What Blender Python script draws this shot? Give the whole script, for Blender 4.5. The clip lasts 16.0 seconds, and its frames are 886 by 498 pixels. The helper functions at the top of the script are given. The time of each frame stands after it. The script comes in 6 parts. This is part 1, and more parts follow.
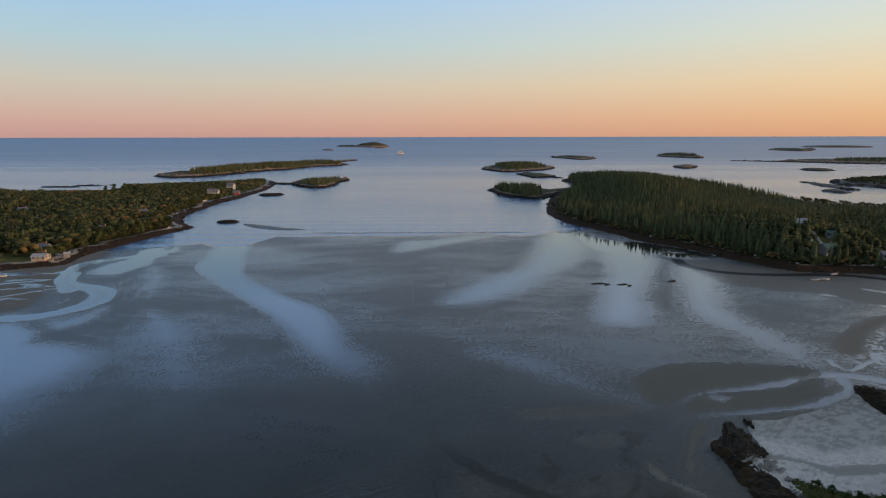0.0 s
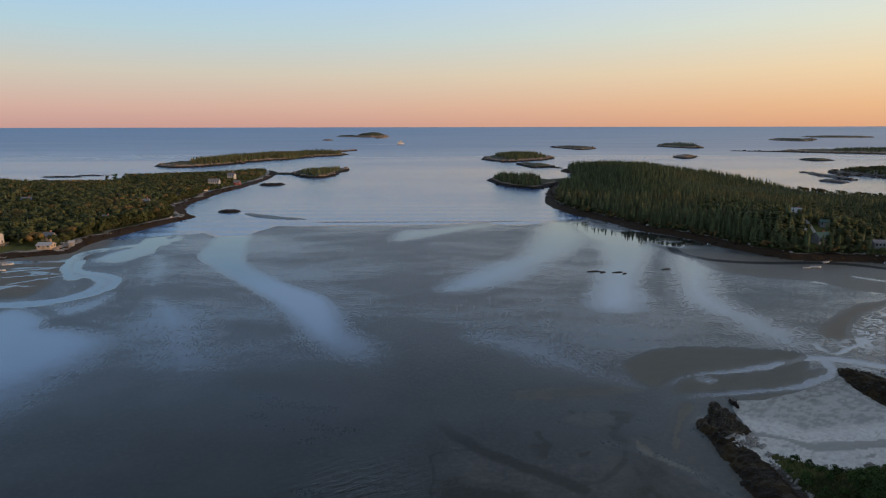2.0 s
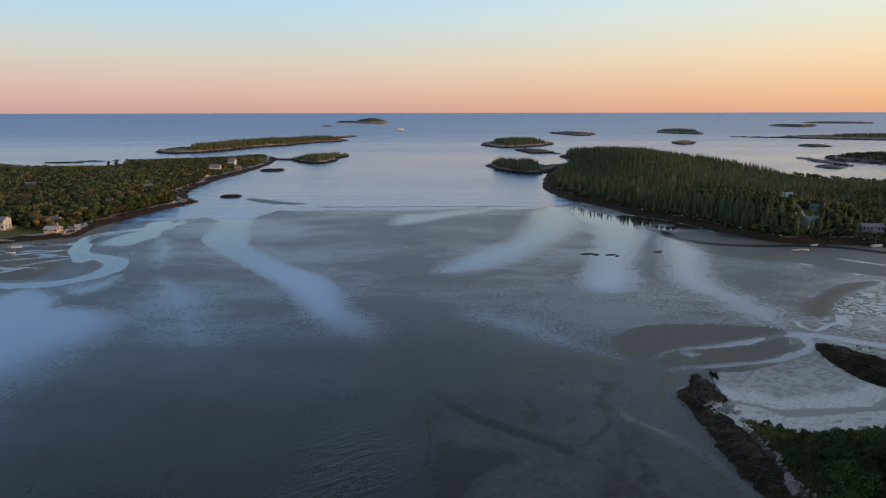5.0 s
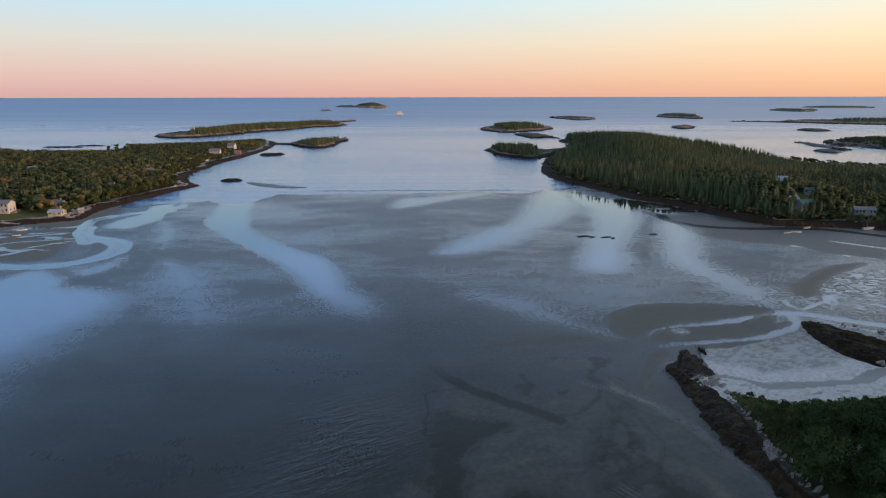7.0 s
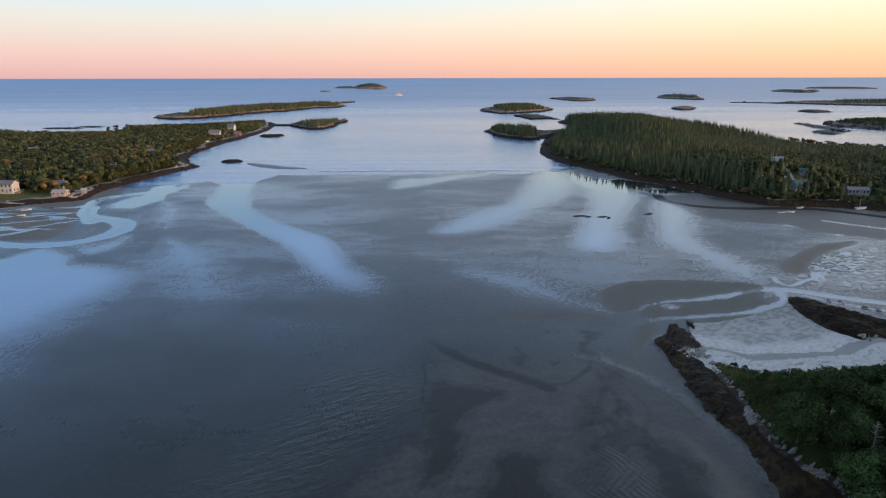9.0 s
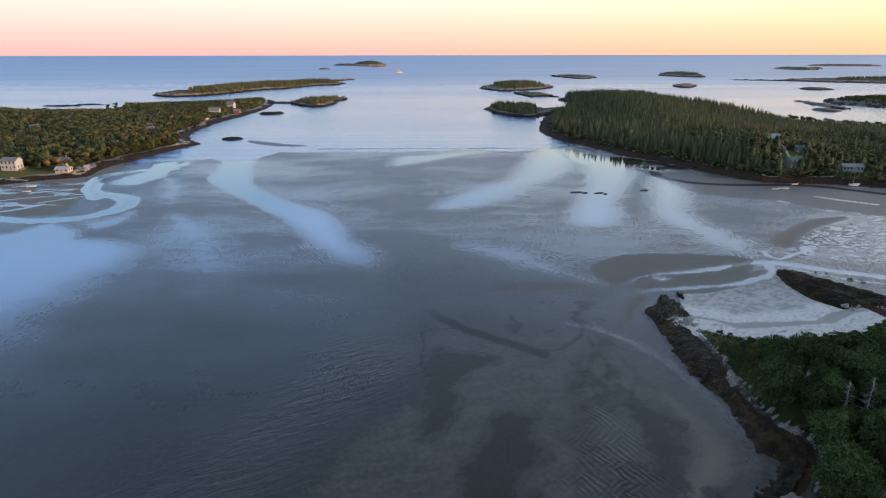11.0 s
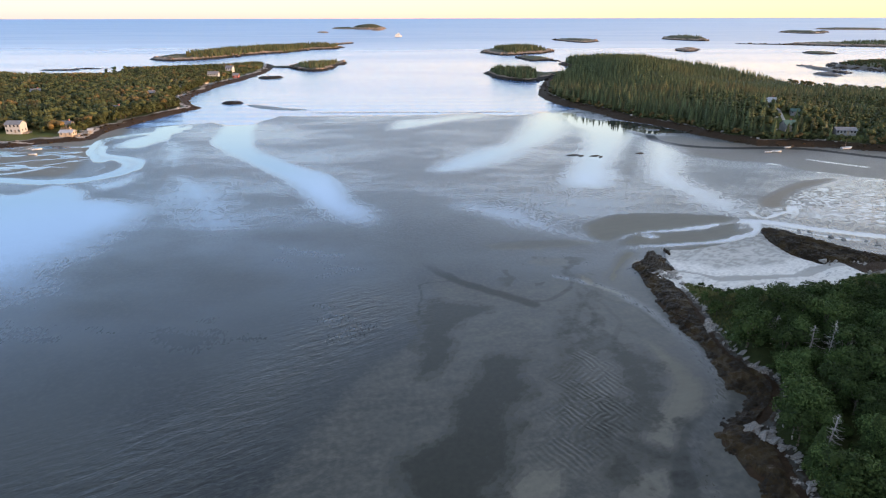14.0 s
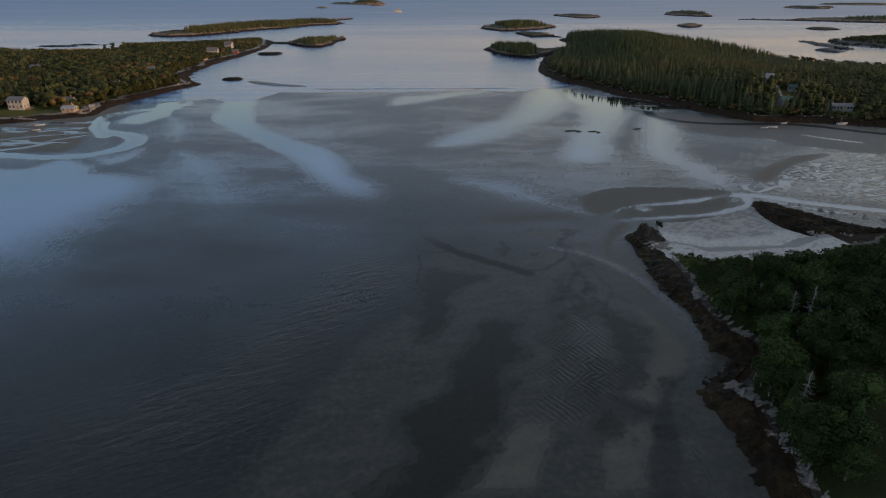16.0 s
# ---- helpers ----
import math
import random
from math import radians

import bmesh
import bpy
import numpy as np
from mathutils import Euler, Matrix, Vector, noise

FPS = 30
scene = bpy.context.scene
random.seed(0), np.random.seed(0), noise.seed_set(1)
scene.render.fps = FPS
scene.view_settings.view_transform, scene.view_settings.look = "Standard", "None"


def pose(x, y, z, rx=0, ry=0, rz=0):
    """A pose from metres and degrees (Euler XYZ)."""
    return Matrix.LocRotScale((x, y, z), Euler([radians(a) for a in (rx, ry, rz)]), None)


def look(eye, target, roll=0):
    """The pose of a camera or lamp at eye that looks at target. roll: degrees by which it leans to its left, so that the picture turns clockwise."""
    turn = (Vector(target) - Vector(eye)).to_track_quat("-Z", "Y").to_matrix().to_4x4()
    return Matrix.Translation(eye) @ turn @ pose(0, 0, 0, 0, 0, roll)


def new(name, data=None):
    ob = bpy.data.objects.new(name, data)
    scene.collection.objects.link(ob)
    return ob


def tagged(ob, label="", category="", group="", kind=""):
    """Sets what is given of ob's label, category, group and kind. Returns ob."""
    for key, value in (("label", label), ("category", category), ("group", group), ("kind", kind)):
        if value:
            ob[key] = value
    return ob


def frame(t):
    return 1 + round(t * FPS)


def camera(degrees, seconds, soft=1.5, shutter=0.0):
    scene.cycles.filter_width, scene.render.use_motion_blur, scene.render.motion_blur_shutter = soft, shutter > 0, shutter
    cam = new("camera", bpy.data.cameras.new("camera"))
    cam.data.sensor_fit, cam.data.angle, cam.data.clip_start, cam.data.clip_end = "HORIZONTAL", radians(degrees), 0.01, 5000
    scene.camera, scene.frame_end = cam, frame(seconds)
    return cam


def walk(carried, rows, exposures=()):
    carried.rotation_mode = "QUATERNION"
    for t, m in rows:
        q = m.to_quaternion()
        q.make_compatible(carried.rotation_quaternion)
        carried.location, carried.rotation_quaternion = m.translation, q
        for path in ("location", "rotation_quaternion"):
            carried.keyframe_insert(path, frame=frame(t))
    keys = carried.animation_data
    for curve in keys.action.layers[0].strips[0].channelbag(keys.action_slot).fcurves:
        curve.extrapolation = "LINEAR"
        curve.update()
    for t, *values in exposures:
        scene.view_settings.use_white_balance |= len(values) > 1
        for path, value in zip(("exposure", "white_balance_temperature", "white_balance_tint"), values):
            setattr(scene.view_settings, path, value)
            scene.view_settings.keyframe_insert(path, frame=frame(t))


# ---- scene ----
cam = camera(72.6, 16.0, soft=1.15)
PATH = [
    (0, (-2.708, 4.787, 68.675), (-2.709, 6.754, 68.31), -0.1),
    (0.5, (-2.546, 3.437, 68.673), (-2.547, 5.402, 68.3), -0.1),
    (1, (-2.35, 2.096, 68.674), (-2.352, 4.059, 68.294), -0.1),
    (1.5, (-2.13, 0.756, 68.68), (-2.132, 2.718, 68.292), -0.1),
    (2, (-1.882, -0.564, 68.712), (-1.884, 1.396, 68.316), -0.1),
    (2.5, (-1.672, -1.931, 68.725), (-1.674, 0.028, 68.322), -0.1),
    (3, (-1.548, -3.291, 68.737), (-1.55, -1.333, 68.326), -0.1),
    (5.5, (-0.86, -10.141, 68.638), (-0.861, -8.192, 68.188), -0.1),
    (6, (-0.732, -11.493, 68.606), (-0.733, -9.547, 68.144), -0.1),
    (6.5, (-0.605, -12.804, 68.583), (-0.605, -10.861, 68.108), -0.1),
    (7, (-0.458, -14.147, 68.531), (-0.458, -12.207, 68.043), -0.1),
    (7.5, (-0.273, -15.481, 68.51), (-0.273, -13.545, 68.009), -0.1),
    (8, (-0.053, -16.84, 68.503), (-0.054, -14.908, 67.987), -0.1),
    (8.5, (0.135, -18.179, 68.48), (0.134, -16.25, 67.95), -0.1),
    (9, (0.293, -19.514, 68.467), (0.293, -17.59, 67.922), -0.1),
    (11.5, (1.024, -26.62, 68.256), (1.023, -24.723, 67.626), -0.1),
    (12, (1.17, -28.031, 68.21), (1.168, -26.14, 67.561), -0.1),
    (12.5, (1.349, -29.419, 68.164), (1.348, -27.533, 67.499), -0.1),
    (13, (1.538, -30.81, 68.142), (1.536, -28.93, 67.46), -0.1),
    (13.5, (1.706, -32.277, 68.091), (1.704, -30.403, 67.394), -0.1),
    (14, (1.863, -33.736, 68.085), (1.861, -31.868, 67.371), -0.1),
    (14.5, (1.982, -35.141, 68.106), (1.98, -33.279, 67.376), -0.1),
    (15, (2.123, -36.541, 68.121), (2.121, -34.686, 67.374), -0.1),
    (15.5, (2.262, -37.965, 68.131), (2.26, -36.117, 67.368), -0.1),
    (16, (2.429, -39.41, 68.145), (2.426, -37.569, 67.365), -0.1),
]
EXPOSURES = [(0.0, -0.03, 6200, 9), (3.0, 0.07, 6080, 9), (5.5, 0.2, 5920, 9), (7.0, 0.36, 5820, 9), (9.0, 0.57, 5790, 10), (12.5, 1.14, 6080, 12), (14.6, 1.53, 6300, 12), (15.2, 1.35, 6350, 12), (15.5, 1.0, 6400, 11), (16.0, -0.1, 6450, 10)]
walk(cam, [(t, look(eye, target, roll)) for t, eye, target, roll in PATH], EXPOSURES)

# ---- world and sun ----
SUN_AZ, SUN_EL = 106.0, 4.2   # degrees clockwise from +y, degrees up


def lin(r, g, b):
    """Linear colour from 8-bit display values."""
    return tuple(((c / 255 + 0.055) / 1.055) ** 2.4 if c > 10 else c / 255 / 12.92 for c in (r, g, b)) + (1.0,)


world = bpy.data.worlds.new("sky")
scene.world = world
world.use_nodes = True
wn = world.node_tree
wn.nodes.clear()


def wnode(kind, **kw):
    n = wn.nodes.new(kind)
    for k, v in kw.items():
        n.inputs[k].default_value = v
    return n


w_out = wnode("ShaderNodeOutputWorld")
coord = wnode("ShaderNodeTexCoord")
norm = wn.nodes.new("ShaderNodeVectorMath")
norm.operation = "NORMALIZE"
wn.links.new(coord.outputs["Generated"], norm.inputs[0])
sep = wnode("ShaderNodeSeparateXYZ")
wn.links.new(norm.outputs[0], sep.inputs[0])
flat_dir = wn.nodes.new("ShaderNodeVectorMath")
flat_dir.operation = "MULTIPLY"
flat_dir.inputs[1].default_value = (1, 1, 0)
wn.links.new(norm.outputs[0], flat_dir.inputs[0])
flat_n = wn.nodes.new("ShaderNodeVectorMath")
flat_n.operation = "NORMALIZE"
wn.links.new(flat_dir.outputs[0], flat_n.inputs[0])
to_sun = wn.nodes.new("ShaderNodeVectorMath")
to_sun.operation = "DOT_PRODUCT"
to_sun.inputs[1].default_value = (math.sin(radians(SUN_AZ)), math.cos(radians(SUN_AZ)), 0)
wn.links.new(flat_n.outputs[0], to_sun.inputs[0])
side = wn.nodes.new("ShaderNodeMapRange")
side.interpolation_type = "SMOOTHSTEP"
side.inputs[1].default_value, side.inputs[2].default_value = -1.0, 1.0
wn.links.new(to_sun.outputs["Value"], side.inputs[0])


def sky_ramp(stops):
    r = wn.nodes.new("ShaderNodeValToRGB")
    e = r.color_ramp.elements
    while len(e) < len(stops):
        e.new(0.5)
    for el, (p, c) in zip(e, stops):
        el.position, el.color = p, c
    wn.links.new(sep.outputs["Z"], r.inputs[0])
    return r


away = sky_ramp([(0.0, lin(194, 149, 142)), (0.03, lin(203, 165, 154)), (0.08, lin(198, 188, 174)), (0.14, lin(172, 196, 205)),
                 (0.22, lin(150, 190, 228)), (0.26, (0.40, 0.65, 1.08, 1)), (0.32, (0.46, 0.74, 1.25, 1)), (0.37, (0.33, 0.52, 0.88, 1)), (0.43, (0.15, 0.20, 0.31, 1)), (0.55, (0.14, 0.168, 0.22, 1)), (0.75, (0.15, 0.17, 0.205, 1)), (1.0, (0.145, 0.16, 0.19, 1))])
near = sky_ramp([(0.0, lin(228, 164, 114)), (0.03, lin(238, 182, 124)), (0.08, lin(246, 208, 156)), (0.14, lin(236, 225, 192)),
                 (0.21, lin(220, 225, 221)), (0.26, (0.96, 1.02, 1.10, 1)), (0.32, (0.92, 1.02, 1.20, 1)), (0.37, (0.62, 0.76, 1.0, 1)), (0.43, (0.29, 0.35, 0.46, 1)), (0.55, (0.19, 0.22, 0.28, 1)), (0.75, (0.165, 0.185, 0.22, 1)), (1.0, (0.145, 0.16, 0.19, 1))])
blend = wn.nodes.new("ShaderNodeMix")
blend.data_type = "RGBA"
wn.links.new(side.outputs[0], blend.inputs[0])
wn.links.new(away.outputs[0], blend.inputs[6])
wn.links.new(near.outputs[0], blend.inputs[7])
nishita = wn.nodes.new("ShaderNodeTexSky")
nishita.sky_type, nishita.sun_disc = "NISHITA", False
nishita.sun_elevation, nishita.sun_rotation = radians(SUN_EL), radians(SUN_AZ)
bg_a = wnode("ShaderNodeBackground", Strength=1.0)
bg_b = wnode("ShaderNodeBackground", Strength=0.02)
both = wn.nodes.new("ShaderNodeAddShader")
wn.links.new(blend.outputs[2], bg_a.inputs[0])
wn.links.new(nishita.outputs[0], bg_b.inputs[0])
wn.links.new(bg_a.outputs[0], both.inputs[0])
wn.links.new(bg_b.outputs[0], both.inputs[1])
wn.links.new(both.outputs[0], w_out.inputs[0])

sun = new("sun", bpy.data.lights.new("sun", "SUN"))
sun.data.energy, sun.data.angle, sun.data.color = 3.1, radians(0.9), (1.0, 0.58, 0.30)
_sd = Vector((math.sin(radians(SUN_AZ)) * math.cos(radians(SUN_EL)), math.cos(radians(SUN_AZ)) * math.cos(radians(SUN_EL)), math.sin(radians(SUN_EL))))
sun.matrix_world = look(_sd * 500, (0, 0, 0))


# ---- arithmetic for the land ----
def vnoise(x, y, seed=0):
    """Smooth value noise, 0 to 1, on arrays."""
    xi, yi = np.floor(x).astype(np.int64), np.floor(y).astype(np.int64)
    fx, fy = x - xi, y - yi
    fx, fy = fx * fx * (3 - 2 * fx), fy * fy * (3 - 2 * fy)

    def h(a, b):
        n = (a * 374761393 + b * 668265263 + seed * 974634777) & 0xFFFFFFFF
        n = ((n ^ (n >> 13)) * 1274126177) & 0xFFFFFFFF
        return ((n ^ (n >> 16)) & 0xFFFF) / 65535.0
    a = h(xi, yi) * (1 - fx) + h(xi + 1, yi) * fx
    b = h(xi, yi + 1) * (1 - fx) + h(xi + 1, yi + 1) * fx
    return a * (1 - fy) + b * fy


def fbm(x, y, octaves=4, seed=0):
    total, amp, s = 0.0, 0.5, 0.0
    for i in range(octaves):
        total = total + amp * vnoise(x * 2 ** i + 17.3 * i, y * 2 ** i - 9.1 * i, seed + i)
        s += amp
        amp *= 0.5
    return total / s


def smooth(a, b, x):
    t = np.clip((x - a) / (b - a), 0, 1)
    return t * t * (3 - 2 * t)


def curve(points, closed=True, steps=5):
    """A rounded line through plan points (Catmull-Rom)."""
    p = np.array(points, float)
    n = len(p)
    out = []
    for i in range(n if closed else n - 1):
        if closed:
            a, b, c, d = p[(i - 1) % n], p[i], p[(i + 1) % n], p[(i + 2) % n]
        else:
            a, b, c, d = p[max(i - 1, 0)], p[i], p[i + 1], p[min(i + 2, n - 1)]
        for k in range(steps):
            t = k / steps
            out.append(0.5 * (2 * b + (c - a) * t + (2 * a - 5 * b + 4 * c - d) * t * t + (3 * b - a - 3 * c + d) * t ** 3))
    if not closed:
        out.append(p[-1])
    return np.array(out)


def inside(x, y, poly, reach=80.0):
    """Signed distance to a closed outline, positive inside; beyond reach it is cut off."""
    poly = np.asarray(poly, float)
    x, y = np.asarray(x, float), np.asarray(y, float)
    out = np.full(x.shape, -reach)
    lo, hi = poly.min(0) - reach, poly.max(0) + reach
    m = (x > lo[0]) & (x < hi[0]) & (y > lo[1]) & (y < hi[1])
    px, py = x[m], y[m]
    d2, odd = np.full(px.shape, 1e12), np.zeros(px.shape, bool)
    for (ax, ay), (bx, by) in zip(poly, np.roll(poly, -1, 0)):
        ex, ey = bx - ax, by - ay
        t = np.clip(((px - ax) * ex + (py - ay) * ey) / max(ex * ex + ey * ey, 1e-9), 0, 1)
        d2 = np.minimum(d2, (px - ax - t * ex) ** 2 + (py - ay - t * ey) ** 2)
        c = (ay > py) != (by > py)
        if abs(ey) > 1e-9:
            odd ^= c & (px < ex * (py - ay) / ey + ax)
    out[m] = np.where(odd, 1, -1) * np.sqrt(d2)
    return out


def along(x, y, points, reach=60.0):
    """Distance to an open line."""
    x, y = np.asarray(x, float), np.asarray(y, float)
    p = np.asarray(points, float)
    out = np.full(x.shape, reach)
    lo, hi = p.min(0) - reach, p.max(0) + reach
    m = (x > lo[0]) & (x < hi[0]) & (y > lo[1]) & (y < hi[1])
    px, py = x[m], y[m]
    d2 = np.full(px.shape, reach ** 2)
    for (ax, ay), (bx, by) in zip(p[:-1], p[1:]):
        ex, ey = bx - ax, by - ay
        t = np.clip(((px - ax) * ex + (py - ay) * ey) / max(ex * ex + ey * ey, 1e-9), 0, 1)
        d2 = np.minimum(d2, (px - ax - t * ex) ** 2 + (py - ay - t * ey) ** 2)
    out[m] = np.sqrt(d2)
    return out


def far_rise(y):
    """The sea's sheet lifts towards its far edge, which stands in for the horizon at eye height."""
    return 68.4 * np.clip((np.asarray(y, float) - 2800) / 2150, 0, None) ** 2


# ---- plan: shores, flats and channels (metres) ----
NEAR_WATER = [(56, 131), (56, 121), (56, 113), (55, 102), (56, 95), (57, 90), (57.6, 83), (57.7, 77), (57, 72), (57, 67.5), (59, 64), (54, 59), (51, 56.6),
              (49, 53), (48, 50), (48.6, 47), (49, 45), (49, 42), (50, 40), (50, 36), (49, 30), (46, 10), (40, -30), (30, -120), (20, -380), (620, -380),
              (560, 60), (330, 150), (190, 150), (160, 137), (140, 134), (128, 140), (116, 136), (108, 127), (90, 124), (72, 126), (66, 128), (61, 134)]
NEAR_VEG = [(57, 36), (57, 39.5), (58, 44.6), (58.4, 48.5), (57, 52), (62, 57), (67, 64), (67.2, 70.6), (65.2, 73.8), (63.7, 78.4), (63.7, 86), (64.5, 94),
            (65.3, 103), (65.5, 112), (67, 117), (75.1, 110.1), (84.7, 110.5), (95.3, 112.3), (106, 114.2), (114, 119.7), (128.8, 123.4), (134, 128), (160, 131), (190, 144), (330, 144), (550, 55),
            (610, -370), (30, -370), (40, -120), (48, -30), (54, 10), (57, 30)]
BEACH = [(71, 141), (80, 143), (88, 146), (97, 150), (105, 154), (109, 158), (110, 150), (112, 140), (116, 133), (119, 121), (113, 117.5), (106, 112.5), (95, 110.5), (84.5, 108.5), (75, 108), (67, 110), (63, 114), (61, 121), (68, 128)]
ROCK_A = [(55.9, 129.8), (58.6, 132.3), (62, 136.6), (64.1, 141.2), (66.6, 142.6), (68.2, 140.2), (69, 137.5), (69.4, 132.2), (68.9, 125.7), (68.2, 122.6), (64, 119.6), (60.3, 115.6), (56.5, 112.2), (56.1, 116.3), (57.1, 121.8), (56.7, 125.7)]
ROCK_B = [(110.7, 163.5), (117, 160.5), (121.5, 154.5), (126, 147), (130, 142), (136, 137), (150, 138), (150, 131), (134, 129), (118.5, 126), (113.5, 129), (110.5, 132.5), (107.5, 139), (106.6, 151)]
RIGHT_SHORE = [(101, 597), (93, 560), (93, 526), (98, 487), (103, 474), (118, 438), (129, 402), (143, 380), (154, 357), (162, 334), (172, 319), (180, 309), (197, 304), (217, 301),
               (240, 290), (300, 265), (380, 240), (520, 225), (620, 300), (620, 520), (500, 560), (434, 578), (409, 598), (388, 622), (385, 700), (370, 800), (350, 900), (330, 1010), (250, 1030),
               (200, 1000), (184, 962), (190, 905), (200, 862), (160, 800), (140, 740), (121, 690), (108, 640)]
LEFT_SHORE = [(-198, 466), (-201, 446), (-207, 420), (-211, 395), (-214, 372), (-215, 352), (-211, 336), (-214, 327), (-226, 319), (-238, 310), (-258, 303), (-300, 296), (-420, 285), (-640, 290), (-760, 500),
              (-700, 720), (-581, 784), (-512, 760), (-425, 752), (-440, 800), (-447, 850), (-372, 880), (-318, 940), (-287, 985), (-262, 940), (-246, 871), (-238, 803), (-236, 723), (-240, 656), (-238, 600),
              (-234, 552), (-226, 518), (-212, 487)]
SEA_EDGE = [(-260, 372), (-200, 372), (-184.8, 381.5), (-176, 388.5), (-170.6, 389.6), (-161, 395.6), (-146.6, 382.3), (-137.3, 383.4), (-128.3, 385.6), (-124.7, 407.9), (-121, 425.4), (-101.6, 423.8), (-76.7, 426.3), (-34.3, 425.8), (-9, 429.8), (8.2, 435.4), (28, 442.6), (36, 432.2), (50.3, 424.9), (65.8, 430.4), (78.8, 445.1), (85, 440), (120, 470), (300, 480)]
OUTER_BAR = [(-164.5, 484.1), (-158.9, 489.4), (-147.8, 483.9), (-130.9, 473.3), (-105.1, 456.6), (-116.3, 450.4), (-135, 453.8), (-152.3, 466.9)]
MAIN_CHANNEL = [(-146.2, 381.1), (-140.3, 349), (-133.9, 317.9), (-117.3, 294.1), (-100.1, 270.6), (-82.6, 248.9), (-68.8, 230.9), (-59.2, 215.9), (-48.7, 190.1), (-36.5, 167), (-24.4, 147.9), (-14.3, 134), (-7.1, 138.4), (-12.1, 155.6), (-17.6, 173), (-24.8, 188.5), (-34, 197.5), (-43, 218.4), (-51.3, 237.9), (-64.6, 252.1), (-83.6, 273), (-102.6, 298.5), (-112.2, 326.4), (-120.7, 354.9), (-127.6, 383.3)]
MEANDER = [(-197.5, 341.8), (-202.3, 334.3), (-203.6, 325.4), (-200.4, 313.5), (-192.9, 294.7), (-187.4, 286), (-182.9, 280.4), (-176.5, 269.8), (-172, 268.5), (-170.4, 272.4), (-166.9, 272.4), (-159.8, 264.7), (-156.2, 257.4), (-155, 249.4), (-156.9, 242.8), (-159.9, 236.5), (-166.6, 232.5), (-180.5, 230.6), (-198.4, 234.7), (-225, 241), (-262, 244), (-262, 236), (-225, 232), (-193.6, 227.8), (-176.8, 224.8), (-163.1, 226.6), (-154.4, 233.4), (-149.2, 240.6), (-146.2, 250.4), (-147.9, 261), (-150.9, 268.4), (-156.6, 274.9), (-162.9, 278.9), (-172.4, 283.1), (-178.4, 285.9), (-183.6, 291.7), (-187, 299.2), (-190.5, 306.9), (-194.3, 311.8), (-197.3, 318.5), (-195.9, 325.3), (-192.8, 332.4)]
POOL_LEFT = [(-240, 205), (-179.9, 208), (-172.2, 213.9), (-165.8, 222.9), (-147, 211.1), (-141.4, 202), (-129.3, 199.6), (-116, 190.5), (-109.7, 180), (-107.8, 166.2), (-109.6, 157.7), (-111.2, 141.1), (-111.2, 122.3), (-113.1, 111.7), (-180, 105)]
POOL_MID = [(-123.9, 240.5), (-111.6, 234.2), (-99.7, 222.5), (-86.3, 203.3), (-74.9, 183.2), (-70.7, 158.6), (-83.1, 161.4), (-98.9, 186.8), (-113.3, 214.4)]
SHEEN_A = [(78.8, 451.2), (89.2, 441.9), (92.2, 397.9), (72.7, 343.2), (58.7, 316.3), (42.9, 292.9), (28.5, 268.4), (13.7, 253.9), (0.2, 249.4), (5.8, 266), (21.5, 293), (39.2, 316.5), (51.9, 353.3), (62.7, 398.2)]
SHEEN_B = [(98, 410.7), (123.2, 367.3), (100.5, 299.9), (85.2, 265.4), (79.3, 237), (68, 220.5), (57.5, 228.1), (64.7, 253.6), (76.4, 285.4), (84.8, 316.1), (92.7, 359.1)]
SHEEN_C = [(123.4, 324.3), (131.8, 295.1), (114.5, 253.2), (113, 224), (115.5, 202.2), (120, 192.9), (109.3, 176.9), (103.9, 185.7), (100.7, 204.7), (95.2, 222.2), (94.6, 236.9), (104.9, 265.3)]
BAR_D = [(51.3, 159.7), (51.8, 166), (56.4, 172.7), (63.7, 177.8), (72.7, 180.4), (83, 180.3), (94.8, 178.9), (104.2, 176.9), (107.8, 173.7), (102.8, 169.4), (94.4, 168.2), (81, 163.5), (70.5, 160.7), (61.8, 156.9), (55.6, 151.1), (52.1, 153.7)]
BAR_E = [(14.8, 147.8), (22.2, 151.3), (33.3, 152.8), (42.6, 153.8), (49.6, 152.2), (52.8, 149.1), (46.2, 145.2), (35.2, 142.8), (21.2, 141.5), (14.4, 142.9)]
BAR_F = [(58.6, 147.1), (62.4, 152.6), (67.4, 156.9), (79.3, 159), (89.4, 160.6), (96.8, 164.6), (102.2, 168.2), (105.7, 168.1), (101.6, 160.6), (107.4, 162.8), (105.3, 160), (96.3, 155.1), (88.1, 151), (75.8, 149.5), (66.5, 148.5)]
CREEK_A = [(53.5, 146.6), (58.5, 151.6), (63.3, 155.8), (72.2, 160.2), (84.8, 163.5), (95.9, 167), (105.3, 170.6), (111.5, 171.2), (118.5, 169.3), (124.3, 165.7), (133.1, 161), (145.9, 155.4), (161.9, 149.6)]
CREEK_B = [(56.3, 143.7), (65.9, 146.6), (75.1, 147.5), (86.3, 149), (95.1, 152.5), (103.8, 157.3), (110, 163.4), (111.3, 168.7)]
BAR_G = [(127.3, 196.6), (134.7, 204.5), (148.5, 217.3), (161, 226.5), (172.5, 231.4), (178.8, 231.3), (169.7, 224.6), (154.7, 215.5), (144.7, 206.1), (134.9, 194.3), (133.2, 189.1), (127.1, 187.7), (125.8, 191.4)]
DARK_CREEK = [(150.8, 358.5), (139.2, 356.5), (131.3, 344.6), (127.9, 327.8), (132, 315.7), (142.8, 305.8), (162.8, 300.9), (199.3, 299.1), (229.4, 276), (256.2, 261.7)]
